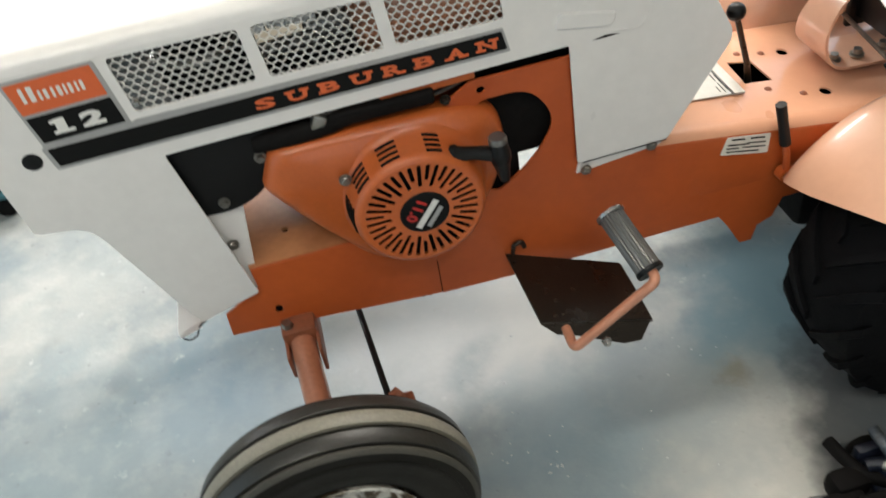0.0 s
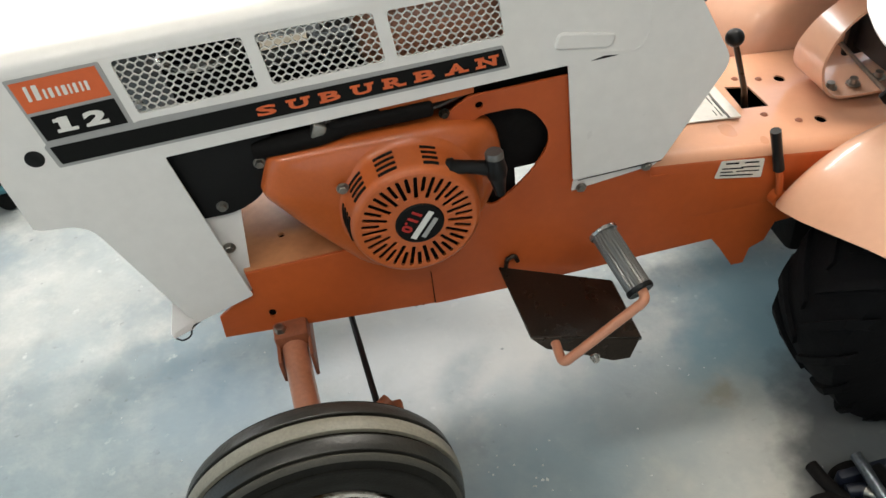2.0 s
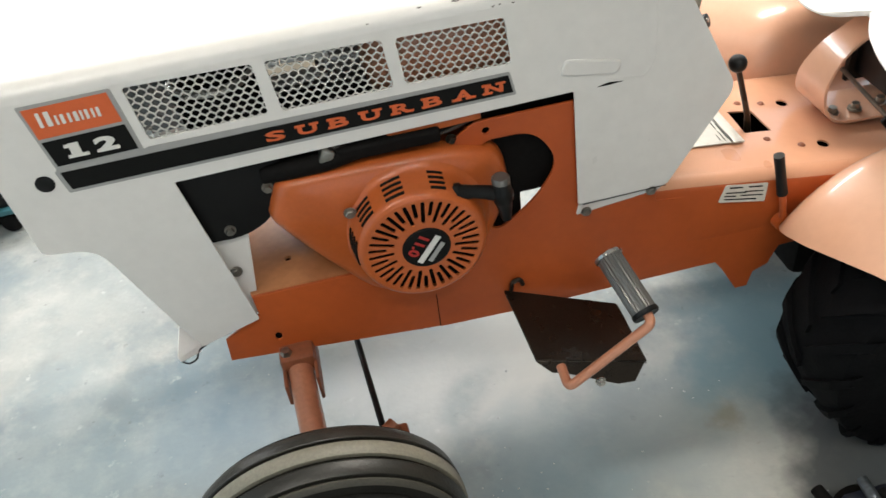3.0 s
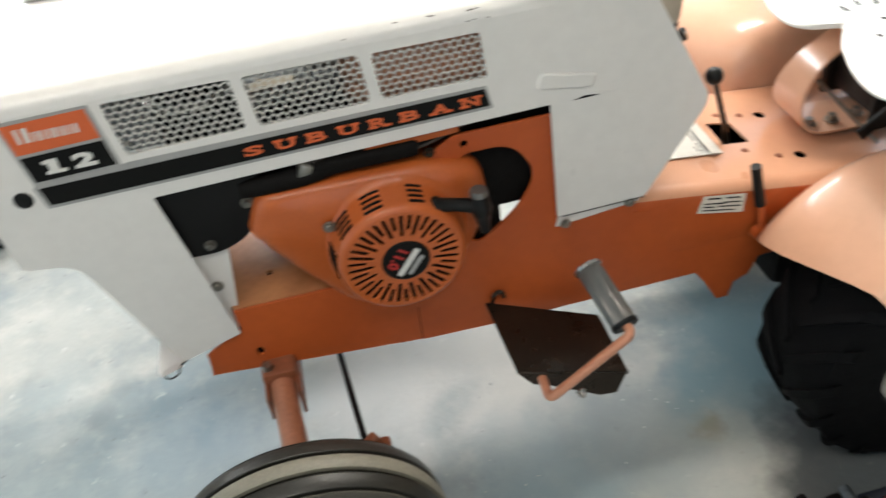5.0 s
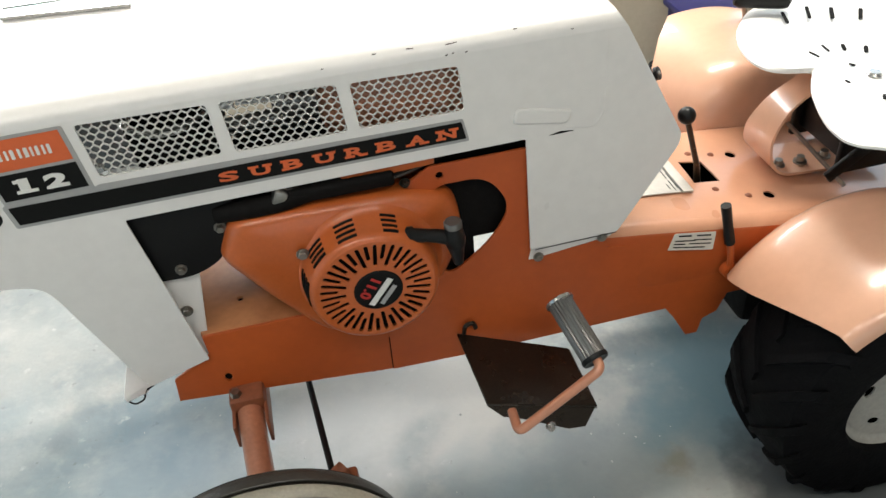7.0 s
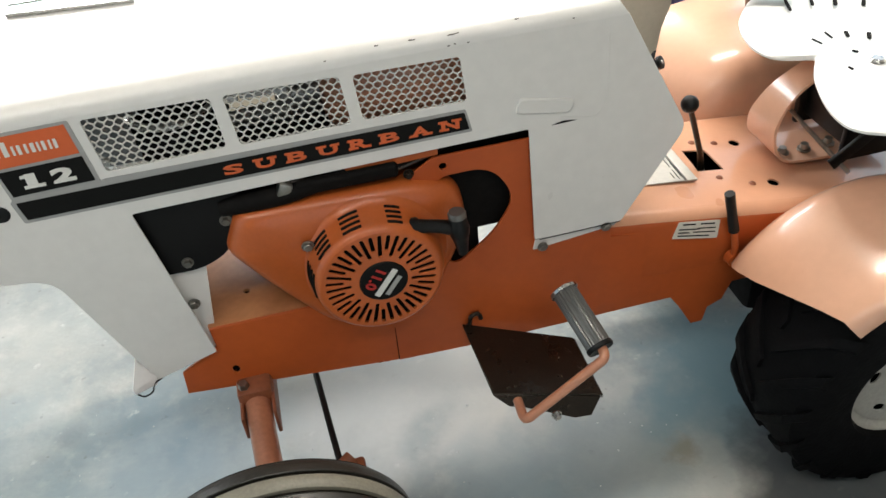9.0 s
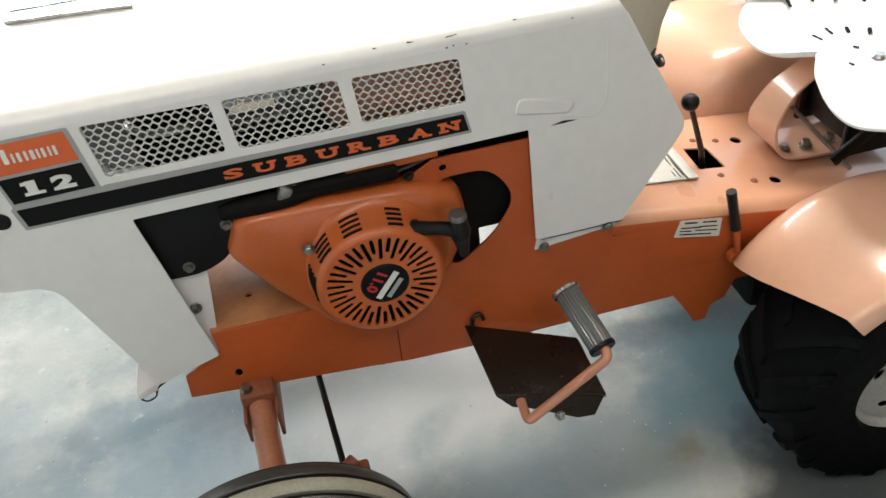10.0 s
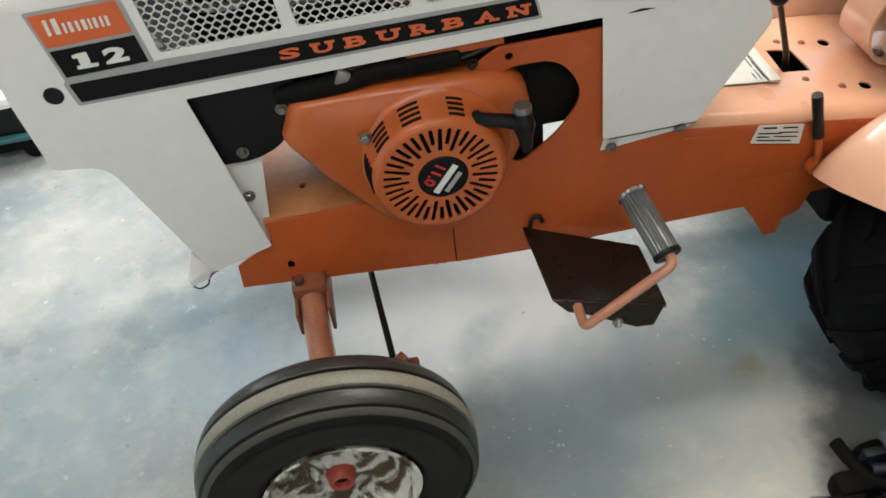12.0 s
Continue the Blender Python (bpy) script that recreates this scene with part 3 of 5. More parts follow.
def hood_top():
    bm = bmesh.new()
    rows = []
    r = 0.022
    for i in range(31):
        edge = 0.862
        sec = []
        for k in range(8):
            a = radians(90 * k / 7)
            sec.append((YH - 0.0015 + r - r * math.cos(a), edge - 0.001 + r * math.sin(a)))
        for k in range(1, 8):
            y = YH + r + (YF - YH - 2 * r) * k / 8
            sec.append((y, edge + r - 0.001 + 0.010 * math.sin(math.pi * k / 8)))
        for k in range(8):
            a = radians(90 - 90 * k / 7)
            sec.append((YF + 0.0015 - r + r * math.cos(a), edge - 0.001 + r * math.sin(a)))
        rows.append([bm.verts.new((-0.300 + (0.928 - 0.65 * (z - 0.861)) * i / 30, y, z)) for y, z in sec])
    for a, b in zip(rows, rows[1:]):
        for k in range(len(a) - 1):
            bm.faces.new((a[k], b[k], b[k + 1], a[k + 1]))
    bmesh.ops.recalc_face_normals(bm, faces=bm.faces)
    bmesh.ops.solidify(bm, geom=bm.faces[:], thickness=0.0025)
    return bm


part("hood_top", hood_top(), WHITE, hood)
# Added dark sheet: paints shade inside the hood and hides the far vents.
part("hood_shade_liner", box(-0.292, 0.16, YF - 0.014, YF - 0.010, 0.66, 0.872, 0.001), GRIP_DARK, hood)
# Added grey sheets darken the hood's white inside in place of shade.
part("leg_shade_sheet", box(-0.215, -0.085, YF - 0.012, YF - 0.010, 0.535, 0.659, 0.0005), INSIDE_SHADE, hood, "grey sheet painting the shade inside the far hood leg")
part("nose_shade_sheet", merge(box(-0.2950, -0.2930, YH + 0.006, YF - 0.016, 0.747, 0.871, 0.0005), moved(box(0.0035, 0.0050, YH + 0.006, YF - 0.016, -0.056, 0.056, 0.0005), Matrix.Translation((-0.2955, 0, 0.687)) @ Matrix.Rotation(radians(-4), 4, "Y"))), INSIDE_SHADE, hood, "grey sheet painting the shade inside the nose")
part("nose_panel", merge(box(-0.302, -0.297, YH + 0.004, YF - 0.004, 0.745, 0.872, 0.001), moved(box(-0.0025, 0.0025, YH + 0.004, YF - 0.004, -0.058, 0.058, 0.001), Matrix.Translation((-0.2955, 0, 0.687)) @ Matrix.Rotation(radians(-4), 4, "Y"))), WHITE, hood)
part("dash_panel", sheet([(YH + 0.006, 0), (YF - 0.006, 0), (YF - 0.006, 0.215), (YH + 0.006, 0.215)], (), 0.003, m=Matrix.Translation((0.722, 0, 0.665)) @ Matrix.Rotation(radians(-28), 4, "Y") @ Matrix.Rotation(radians(90), 4, "Z") @ SIDE), WHITE, hood)


def mesh_panel(quad):
    """Expanded metal: six-sided openings with flat strands between."""
    xs, zs = [p[0] for p in quad], [p[1] for p in quad]
    x0, x1, z0, z1 = min(xs) - 0.004, max(xs) + 0.004, min(zs) - 0.004, max(zs) + 0.004
    px, pz = 0.0122, 0.0087
    bm = bmesh.new()
    row, z = 0, z0
    while z < z1:
        x = x0 + (px / 2 if row % 2 else 0)
        while x < x1:
            hexo = [(-0.5, -0.25), (0, -0.75), (0.5, -0.25), (0.5, 0.25), (0, 0.75), (-0.5, 0.25)]
            outer = [bm.verts.new((x + u * px, -0.0008, z + v * pz)) for u, v in hexo]
            inner = [bm.verts.new((x + u * px * 0.83, -0.0008, z + v * pz * 0.81)) for u, v in hexo]
            back = [bm.verts.new((x + u * px * 0.85, 0.0012, z + v * pz * 0.83)) for u, v in hexo]
            for k in range(6):
                j = (k + 1) % 6
                bm.faces.new((outer[k], outer[j], inner[j], inner[k]))
                bm.faces.new((inner[k], inner[j], back[j], back[k]))
            x += px
        z += pz
        row += 1
    cut = ((x0, (1, 0, 0)), (x1, (-1, 0, 0)))
    for c, no in cut:
        bmesh.ops.bisect_plane(bm, geom=bm.verts[:] + bm.edges[:] + bm.faces[:], plane_co=(c, 0, 0), plane_no=no, clear_inner=True)
    for c, no in ((z0, (0, 0, 1)), (z1, (0, 0, -1))):
        bmesh.ops.bisect_plane(bm, geom=bm.verts[:] + bm.edges[:] + bm.faces[:], plane_co=(0, 0, c), plane_no=no, clear_inner=True)
    return bm


for q in cells:
    part("grille_mesh", moved(mesh_panel(q), Matrix.Translation((0, YH + 0.003, 0))), MESH, hood, "light expanded-metal grille mesh", smooth=0)
    part("grille_mesh", moved(mesh_panel(q), Matrix.Translation((0, YF - 0.003, 0))), MESH, hood, "light expanded-metal grille mesh", smooth=0)


part("bolt", moved(spun([(0, -0.006), (0.004, -0.0055), (0.0055, -0.002), (0.0055, 0.003)], 16), Matrix.Translation((-0.091, YH - 0.001, 0.789))), CHROME, hood, "bright bolt")
# decals on the hood side
def decal(name, outline, mat, depth, label="", parent=None):
    return part(name, sheet(outline, (), 0.0006, at=YH - 0.0016 - depth), mat, parent or hood, label, smooth=0)


decal("emblem_border", rounded([(-0.2325, 0.857), (-0.117, 0.858), (-0.106, 0.764), (-0.101, 0.7665), (0.390, 0.7645), (0.398, 0.7275), (-0.218, 0.7225), (-0.224, 0.757), (-0.220, 0.760)], 0.003), DECAL_GREY, 0.0004, "silver border of the hood decal")
decal("emblem_square", [(-0.2275, 0.852), (-0.1225, 0.854), (-0.1175, 0.811), (-0.2225, 0.8085)], DECAL_ORANGE, 0.0012, "orange decal square with a plain white mark")
decal("number_square", [(-0.2215, 0.8035), (-0.1165, 0.806), (-0.112, 0.768), (-0.2160, 0.7655)], DECAL_BLACK, 0.0012, "black decal square with the number 12")
decal("name_strip", rounded([(-0.2175, 0.7555), (0.3875, 0.7600), (0.3935, 0.7325), (-0.2125, 0.7275)], 0.002), DECAL_BLACK, 0.0012, "black decal strip with orange letters")
TX = Matrix.Translation((0, YH - 0.0040, 0)) @ SIDE


def lettering(name, text, x, z, w, h, mat, serif=(), bold=0.03):
    bm = letters(text, 1.0, 0.0005, bold)
    xs, ys = [v.co.x for v in bm.verts], [v.co.y for v in bm.verts]
    sx, sy = w / (max(xs) - min(xs)), h / (max(ys) - min(ys))
    cx, cy = (max(xs) + min(xs)) / 2, (max(ys) + min(ys)) / 2
    moved(bm, Matrix.Diagonal((sx, sy, 1, 1)) @ Matrix.Translation((-cx, -cy, 0)))
    for u, v, lw in serif:
        bm = merge(bm, moved(box(-lw / 2, lw / 2, -h * 0.10, h * 0.10, -0.0009, 0.0009), Matrix.Translation((u * w, v * h * 0.41, 0))))
    return part(name, moved(bm, TX @ Matrix.Translation((x, z, 0))), mat, hood, smooth=0)


SERIF = {"S": ((-0.42, -0.72, 0.003), (0.42, 0.72, 0.003)), "U": ((-0.35, 1, 0.014), (0.37, 1, 0.013)), "B": ((-0.38, 1, 0.012), (-0.38, -1, 0.012)), "R": ((-0.38, 1, 0.012), (-0.33, -1, 0.014), (0.40, -1, 0.012)), "A": ((-0.38, -1, 0.013), (0.38, -1, 0.014)), "N": ((-0.40, 1, 0.013), (-0.35, -1, 0.014), (0.36, 1, 0.014))}
for i, ch in enumerate("SUBURBAN"):
    x = 0.062 + i * (0.366 - 0.062) / 7
    lettering("letter", ch, x, 0.7438 + 0.0015 * (x - 0.06) / 0.3, 0.0262, 0.0152, DECAL_ORANGE, SERIF[ch])
for ch, x in (("1", -0.186), ("2", -0.147)):
    lettering("digit", ch, x, 0.7855, 0.013 if ch == "1" else 0.029, 0.021, DECAL_WHITE, ((0.12, -1, 0.026), (-0.45, 0.82, 0.012)) if ch == "1" else ((0.0, -1, 0.027),), 0.05)
# plain white mark of five short strokes in place of the maker's name
for x, w, h in ((-0.205, 0.016, 0.021), (-0.187, 0.011, 0.0135), (-0.171, 0.012, 0.0135), (-0.157, 0.010, 0.0135), (-0.143, 0.010, 0.0135)):
    z = 0.831 + (h - 0.013) / 2
    for u, k in ((-0.36, 0.28), (0.30, 0.40)):
        decal("white_mark", rounded([(x + (u - k / 2) * w, z - h / 2), (x + (u + k / 2) * w, z - h / 2), (x + (u + k / 2) * w, z + h / 2), (x + (u - k / 2) * w, z + h / 2)], 0.0012), DECAL_WHITE, 0.0022)
part("hood_plug", moved(spun([(0, -0.002), (0.010, -0.003), (0.0125, -0.0015), (0.0125, 0.002)], 24), Matrix.Translation((-0.242, YH - 0.001, 0.743))), BLACK, hood, "round black plug")
# pressed handle recess, seam slit and hem of the rear flap
part("pressed_ridge", merge(tube(bent([(0.600, YH + 0.0040, 0.850), (0.602, YH + 0.0040, 0.736), (0.588, YH + 0.0040, 0.711), (0.53, YH + 0.0040, 0.722)], 0.02), 0.0060, 12)), WHITE, hood)
part("pressed_pad", sheet(rounded([(0.460, 0.740), (0.545, 0.725), (0.554, 0.747), (0.468, 0.766)], 0.010, 8), (), 0.0075, 0.0034, at=YH - 0.0006), WHITE, hood)
part("scratch", sheet(rounded([(0.516, 0.7105), (0.535, 0.7145), (0.556, 0.7115), (0.535, 0.7105)], 0.001), (), 0.0006, at=YH - 0.002), DARK, hood, "dark chip in the paint", smooth=0)
for x, a, ln, turn in ((0.381, 42, 0.017, 4), (0.326, 48, 0.010, -6), (0.279, 50, 0.006, 0), (0.373, 6, 0.004, 20), (0.382, 9, 0.003, 0), (0.400, 6, 0.0035, 10), (0.47, 55, 0.006, 3), (0.548, 22, 0.004, 0), (0.21, 30, 0.004, 0)):
    # a: degrees round the shoulder of the hood, from the side up
    spot = Matrix.Translation((x, -0.1295 - 0.0222 * math.cos(radians(a)), 0.861 + 0.0222 * math.sin(radians(a)))) @ Matrix.Rotation(radians(90 - a), 4, "X") @ Matrix.Rotation(radians(turn), 4, "Z")
    part("paint_chip", sheet(rounded([(-ln / 2, -0.0005), (0, -0.0009), (ln / 2, -0.0003), (ln / 2, 0.0006), (0.1 * ln, 0.0003), (-0.3 * ln, 0.0009)], 0.0003), (), 0.0010, m=spot), PLATE, hood, smooth=0)
part("hood_crease", tube([(-0.275, YH - 0.0004, 0.6985), (-0.18, YH - 0.0004, 0.7000), (-0.095, YH - 0.0004, 0.7005)], 0.0012, 6), WHITE, hood)
part("flap_hem", sheet(rounded([(0.488, 0.476), (0.628, 0.491), (0.640, 0.503), (0.492, 0.497)], 0.003), (), 0.004, 0.001, at=YH + 0.007), WHITE, hood)
# Dark strip painting the shadow line between flap and hem.
part("hem_shadow_line", sheet([(0.497, 0.5004), (0.636, 0.5020), (0.636, 0.5034), (0.497, 0.5016)], (), 0.0006, at=YH - 0.0017), DARK, hood, smooth=0)
for x, z in ((0.503, 0.484), (0.612, 0.497)):
    part("bolt", moved(hexnut(0.0065, 0.006), Matrix.Translation((x, YH, z))), STEEL, hood, "dull steel bolt")
part("leg_bracket", sheet([(-0.105, 0.64), (-0.002, 0.64), (-0.018, 0.572), (-0.037, 0.440), (-0.042, 0.410), (-0.07, 0.41)], (), 0.004, 0.0008, at=YH + 0.0235), WHITE, hood)
part("bolt", moved(hexnut(0.007, 0.007), Matrix.Translation((-0.053, YH + 0.019, 0.508))), STEEL, hood, "dull steel bolt")
top_z = 0.8955
badge_frame = part("hood_badge", sheet([(-0.218, 0.133), (-0.033, 0.108), (-0.052, 0.172), (-0.228, 0.176)], [[(-0.212, 0.138), (-0.041, 0.115), (-0.057, 0.168), (-0.221, 0.172)]], 0.005, 0.0008, m=Matrix.Translation((0, 0, top_z))), CHROME, hood, "silver framed plate on the hood top")
part("badge_glass", sheet([(-0.213, 0.137), (-0.040, 0.114), (-0.056, 0.169), (-0.222, 0.173)], (), 0.002, m=Matrix.Translation((0, 0, top_z))), BADGE, badge_frame, "glossy face with teal reflections in its colour")
part("wire_clip", tube(bent([(-0.135, YH, 0.388), (-0.150, YH - 0.004, 0.383), (-0.155, YH - 0.006, 0.366), (-0.172, YH - 0.004, 0.358), (-0.181, YH, 0.363)], 0.012), 0.0014, 8), DARK, hood, "thin dark wire clip")

# engine
engine = part("engine", box(0.06, 0.33, -0.045, 0.12, 0.458, 0.66, 0.012), DARK, tractor, "small petrol engine with an orange fan housing and recoil starter")


def shroud():
    """Domed fan housing: an outline that shrinks and comes forward in rounded steps."""
    base = rounded([(0.018, 0.606), (0.044, 0.668), (0.107, 0.672), (0.200, 0.669), (0.300, 0.664), (0.372, 0.641), (0.384, 0.580), (0.358, 0.500), (0.313, 0.443), (0.250, 0.400), (0.185, 0.402), (0.142, 0.428), (0.071, 0.522)], [0.012, 0.02, 0.04, 0.05, 0.05, 0.03, 0.03, 0.04, 0.04, 0.04, 0.03, 0.03, 0.05], 6)
    cx, cz = 0.20, 0.56
    bm = bmesh.new()
    rings = []
    for s, y in ((0.97, -0.07), (1.0, -0.128), (0.992, -0.141), (0.970, -0.151), (0.93, -0.158), (0.86, -0.163), (0.55, -0.168)):
        rings.append([bm.verts.new((cx + (x - cx) * s, y, cz + (z - cz) * s)) for x, z in base])
    for a, b in zip(rings, rings[1:]):
        for k in range(len(base)):
            bm.faces.new((a[k], a[(k + 1) % len(base)], b[(k + 1) % len(base)], b[k]))
    bm.faces.new(rings[-1])
    bmesh.ops.recalc_face_normals(bm, faces=bm.faces)
    return bm


part("fan_housing", shroud(), ENGINE_ORANGE, engine, "orange painted fan housing")
RC = Vector((0.230, 0, 0.548))


def radial(r0, r1, a, w):
    c, s = math.cos(a), math.sin(a)
    return rounded([(RC.x + r0 * c - w * s, RC.z + r0 * s + w * c), (RC.x + r0 * c + w * s, RC.z + r0 * s - w * c), (RC.x + r1 * c + w * s, RC.z + r1 * s - w * c), (RC.x + r1 * c - w * s, RC.z + r1 * s + w * c)], w * 0.8, 2)


slots = [radial(0.0450 if i % 2 else 0.0560, 0.0825, 2 * math.pi * i / 38, 0.0029) for i in range(38)]
recoil = part("recoil_starter", sheet(circle(RC.x, RC.z, 0.0885, n=72), slots, 0.003, 0.0008, at=-0.2185), ENGINE_ORANGE, engine, "orange slotted recoil starter cover")
part("starter_rim", moved(spun([(0.113, -0.164), (0.107, -0.168), (0.102, -0.176), (0.0995, -0.195), (0.0975, -0.208), (0.0945, -0.2155), (0.0895, -0.2195), (0.0870, -0.2200), (0.0865, -0.215), (0.0945, -0.20)], 72), Matrix.Translation((RC.x, 0, RC.z))), ENGINE_ORANGE, recoil)
part("starter_inside", moved(spun([(0, -0.208), (0.090, -0.206), (0.094, -0.16)], 40), Matrix.Translation((RC.x, 0, RC.z))), DARK, recoil, "dark inside behind the slots")
# side vents: four groups of short slots round the upper rim
for a0 in (176, 138, 107, 70):
    for k in range(4):
        yy = -0.1755 - 0.0105 * k
        rr = 0.1016 - 0.0014 * k
        half = {176: 13.0, 70: 6.5}.get(a0, 8.5)
        pts = [(RC.x + rr * math.cos(radians(a0 + half * (2 * i / 8 - 1))), yy, RC.z + rr * math.sin(radians(a0 + half * (2 * i / 8 - 1)))) for i in range(9)]
        part("vent_slot", tube(pts, 0.0027, 6), DARK, recoil)
part("badge", moved(spun([(0, -0.2225), (0.034, -0.2222), (0.0365, -0.2200)], 48), Matrix.Translation((RC.x + 0.003, 0, RC.z - 0.001))), DECAL_BLACK, recoil, "round black badge with red and white print")
BT = Matrix.Translation((RC.x + 0.003, -0.2232, RC.z - 0.001)) @ SIDE @ Matrix.Rotation(radians(233), 4, "Z")
part("badge_print", letters("11.0", 0.022, 0.0004, 0.0008, 1.1, BT @ Matrix.Translation((0.0, -0.015, 0))), DECAL_RED, recoil, smooth=0)
part("badge_print", moved(box(-0.027, 0.027, -0.001, 0.008, -0.0004, 0.0004), BT), DECAL_WHITE, recoil, smooth=0)
part("badge_print", moved(box(-0.019, 0.019, 0.013, 0.020, -0.0004, 0.0004), BT), DECAL_GREY, recoil, smooth=0)
part("bolt", moved(hexnut(0.007, 0.007), Matrix.Translation((0.136, -0.176, 0.606))), STEEL, recoil, "steel flange bolt")
handle = part("pull_handle", merge(tube([(0.286, -0.198, 0.619), (0.292, -0.201, 0.619), (0.296, -0.202, 0.618), (0.312, -0.203, 0.616), (0.330, -0.204, 0.611), (0.352, -0.205, 0.603)], [0.0130, 0.0145, 0.0120, 0.0100, 0.0105, 0.0120]), tube(bent([(0.3540, -0.206, 0.626), (0.3545, -0.209, 0.600), (0.3585, -0.206, 0.556)], 0.012), [0.0125, 0.0150, 0.0160, 0.0160, 0.0155, 0.0150, 0.0140, 0.0125, 0.0075])), BLACK, recoil, "black plastic pull handle")
part("handle_cap", tube([(0.3538, -0.206, 0.625), (0.3537, -0.206, 0.631), (0.3536, -0.206, 0.634)], [0.0138, 0.0138, 0.0115], 16), GRIP, handle, "grey end of the pull handle")
# muffler guard plate, hoses and brackets in front of the block
part("guard_plate", sheet(rounded([(-0.125, 0.720), (0.062, 0.720), (0.046, 0.648), (0.024, 0.596), (-0.022, 0.574), (-0.09, 0.576)], [0, 0, 0.03, 0.03, 0.04, 0.004]), (), 0.004, 0.001, at=-0.134), BLACK, engine, "black painted guard plate")
for x, z in ((-0.040, 0.592), (0.030, 0.652)):
    part("bolt", moved(hexnut(0.0065, 0.008), Matrix.Translation((x, -0.136, z))), STEEL, engine, "steel bolt")
part("air_box", box(-0.06, 0.06, -0.10, 0.10, 0.60, 0.775, 0.02, 3), DARK, engine)
part("cylinder_head", merge(box(0.135, 0.26, -0.03, 0.12, 0.66, 0.782, 0.015, 3), tube([(0.06, -0.03, 0.748), (0.15, -0.03, 0.752)], 0.014, 14)), ALU, engine)
part("air_cleaner", moved(spun([(0, 0.020), (0.03, 0.018), (0.052, 0.008), (0.060, -0.006), (0.060, -0.03), (0, -0.03)], 40, "z"), Matrix.Translation((-0.008, -0.050, 0.786))), DARK, engine, "black domed air cleaner")
part("air_cleaner_rim", moved(spun([(0.052, -0.004), (0.058, 0.003), (0.063, -0.001), (0.063, -0.008), (0.055, -0.010)], 40, "z"), Matrix.Translation((-0.008, -0.050, 0.804))), CHROME, engine, "bright rim of the air cleaner")
# White plate and stub paint the glare seen through the middle vent.
part("vent_glare_plate", merge(moved(box(-0.030, 0.034, -0.002, 0.002, -0.020, 0.020, 0.001), Matrix.Translation((0.122, -0.095, 0.833)) @ Matrix.Rotation(radians(4), 4, "Y") @ Matrix.Rotation(radians(-55), 4, "X")), tube([(0.066, -0.10, 0.822), (0.088, -0.10, 0.824)], 0.008, 12)), WHITE_TAG, engine, "white plate standing in for the glare behind a vent")
part("tank_bracket", moved(box(-0.068, 0.068, -0.003, 0.003, -0.011, 0.011, 0.002), Matrix.Translation((0.278, -0.143, 0.704)) @ Matrix.Rotation(radians(-2), 4, "Y")), ENGINE_ORANGE, engine, "orange bracket under the hood edge")
# Added black box that darkens the space between hood and fan housing.
part("hood_shade_box", box(0.040, 0.34, -0.122, -0.03, 0.672, 0.735, 0.015, 3), DARK, engine, "black box added for the dark space above the fan housing")
# Two black boxes added so that the oval opening looks dark inside.
part("opening_dark_box", box(0.335, 0.62, -0.122, 0.10, 0.527, 0.69, 0.006), DARK, engine, "black box added to darken the side plate's opening")
part("opening_dark_block", box(0.325, 0.405, -0.120, -0.02, 0.452, 0.530, 0.004), DARK, engine, "black block added to darken the opening's lower left")
# Added black block that stops light showing between rail and hood.
part("hood_gap_block", box(0.31, 0.625, -0.128, 0.15, 0.692, 0.735, 0.006), DARK, engine, "black block added to darken the gap under the hood")
part("fuel_tank", box(0.20, 0.455, -0.112, 0.13, 0.735, 0.842, 0.03, 3), COPPER, engine, "orange painted fuel tank")
part("hose", tube(bent([(0.03, -0.130, 0.672), (0.07, -0.142, 0.678), (0.125, -0.146, 0.682), (0.17, -0.140, 0.688), (0.30, -0.130, 0.690), (0.42, -0.09, 0.705)], 0.03), 0.015, 12), DARK, engine, "black hose")
part("throttle_link", tube(bent([(0.13, -0.143, 0.700), (0.22, -0.147, 0.688), (0.29, -0.143, 0.684), (0.33, -0.140, 0.695)], 0.02), 0.0035, 8), PLATE, engine)
part("cover_strip", box(0.135, 0.285, -0.156, -0.128, 0.677, 0.700, 0.006, 3), DARK, engine)
part("clip", moved(box(-0.010, 0.010, -0.010, 0.010, -0.015, 0.015, 0.004), Matrix.Translation((0.120, -0.148, 0.690)) @ Matrix.Rotation(radians(25), 4, "Y")), STEEL, engine)
part("bolt", moved(hexnut(0.006, 0.008), Matrix.Translation((0.300, -0.143, 0.672))), PLATE, engine)

for x, z in ((0.212, 0.292), (0.225, 0.291)):
    part("bolt", tube([(x, -0.120, z + 0.002), (x, -0.120, z - 0.010)], 0.008, 10), DARK, tractor)

part("rail_seam", sheet([(0.2432, 0.297), (0.2450, 0.297), (0.2456, 0.372), (0.2444, 0.372)], (), 0.0006, at=YR - 0.0034), DARK, tractor, smooth=0)
# Added dark plate that paints the shade in the rail's hole.
part("rail_hole_shade", box(-0.035, -0.010, -0.134, -0.130, 0.345, 0.378, 0.001), DARK, tractor)

# footrest, clutch pedal
FA, FB, FC, FD = Vector((0.359, -0.145, 0.344)), Vector((0.553, -0.165, 0.268)), Vector((0.556, -0.292, 0.255)), Vector((0.372, -0.280, 0.309))


def quad_plate(points, thick):
    bm = bmesh.new()
    bm.faces.new([bm.verts.new(p) for p in points])
    bmesh.ops.recalc_face_normals(bm, faces=bm.faces)
    bmesh.ops.solidify(bm, geom=bm.faces[:], thickness=thick)
    bmesh.ops.bevel(bm, geom=bm.edges[:], offset=0.0008, segments=1, affect="EDGES")
    return bm


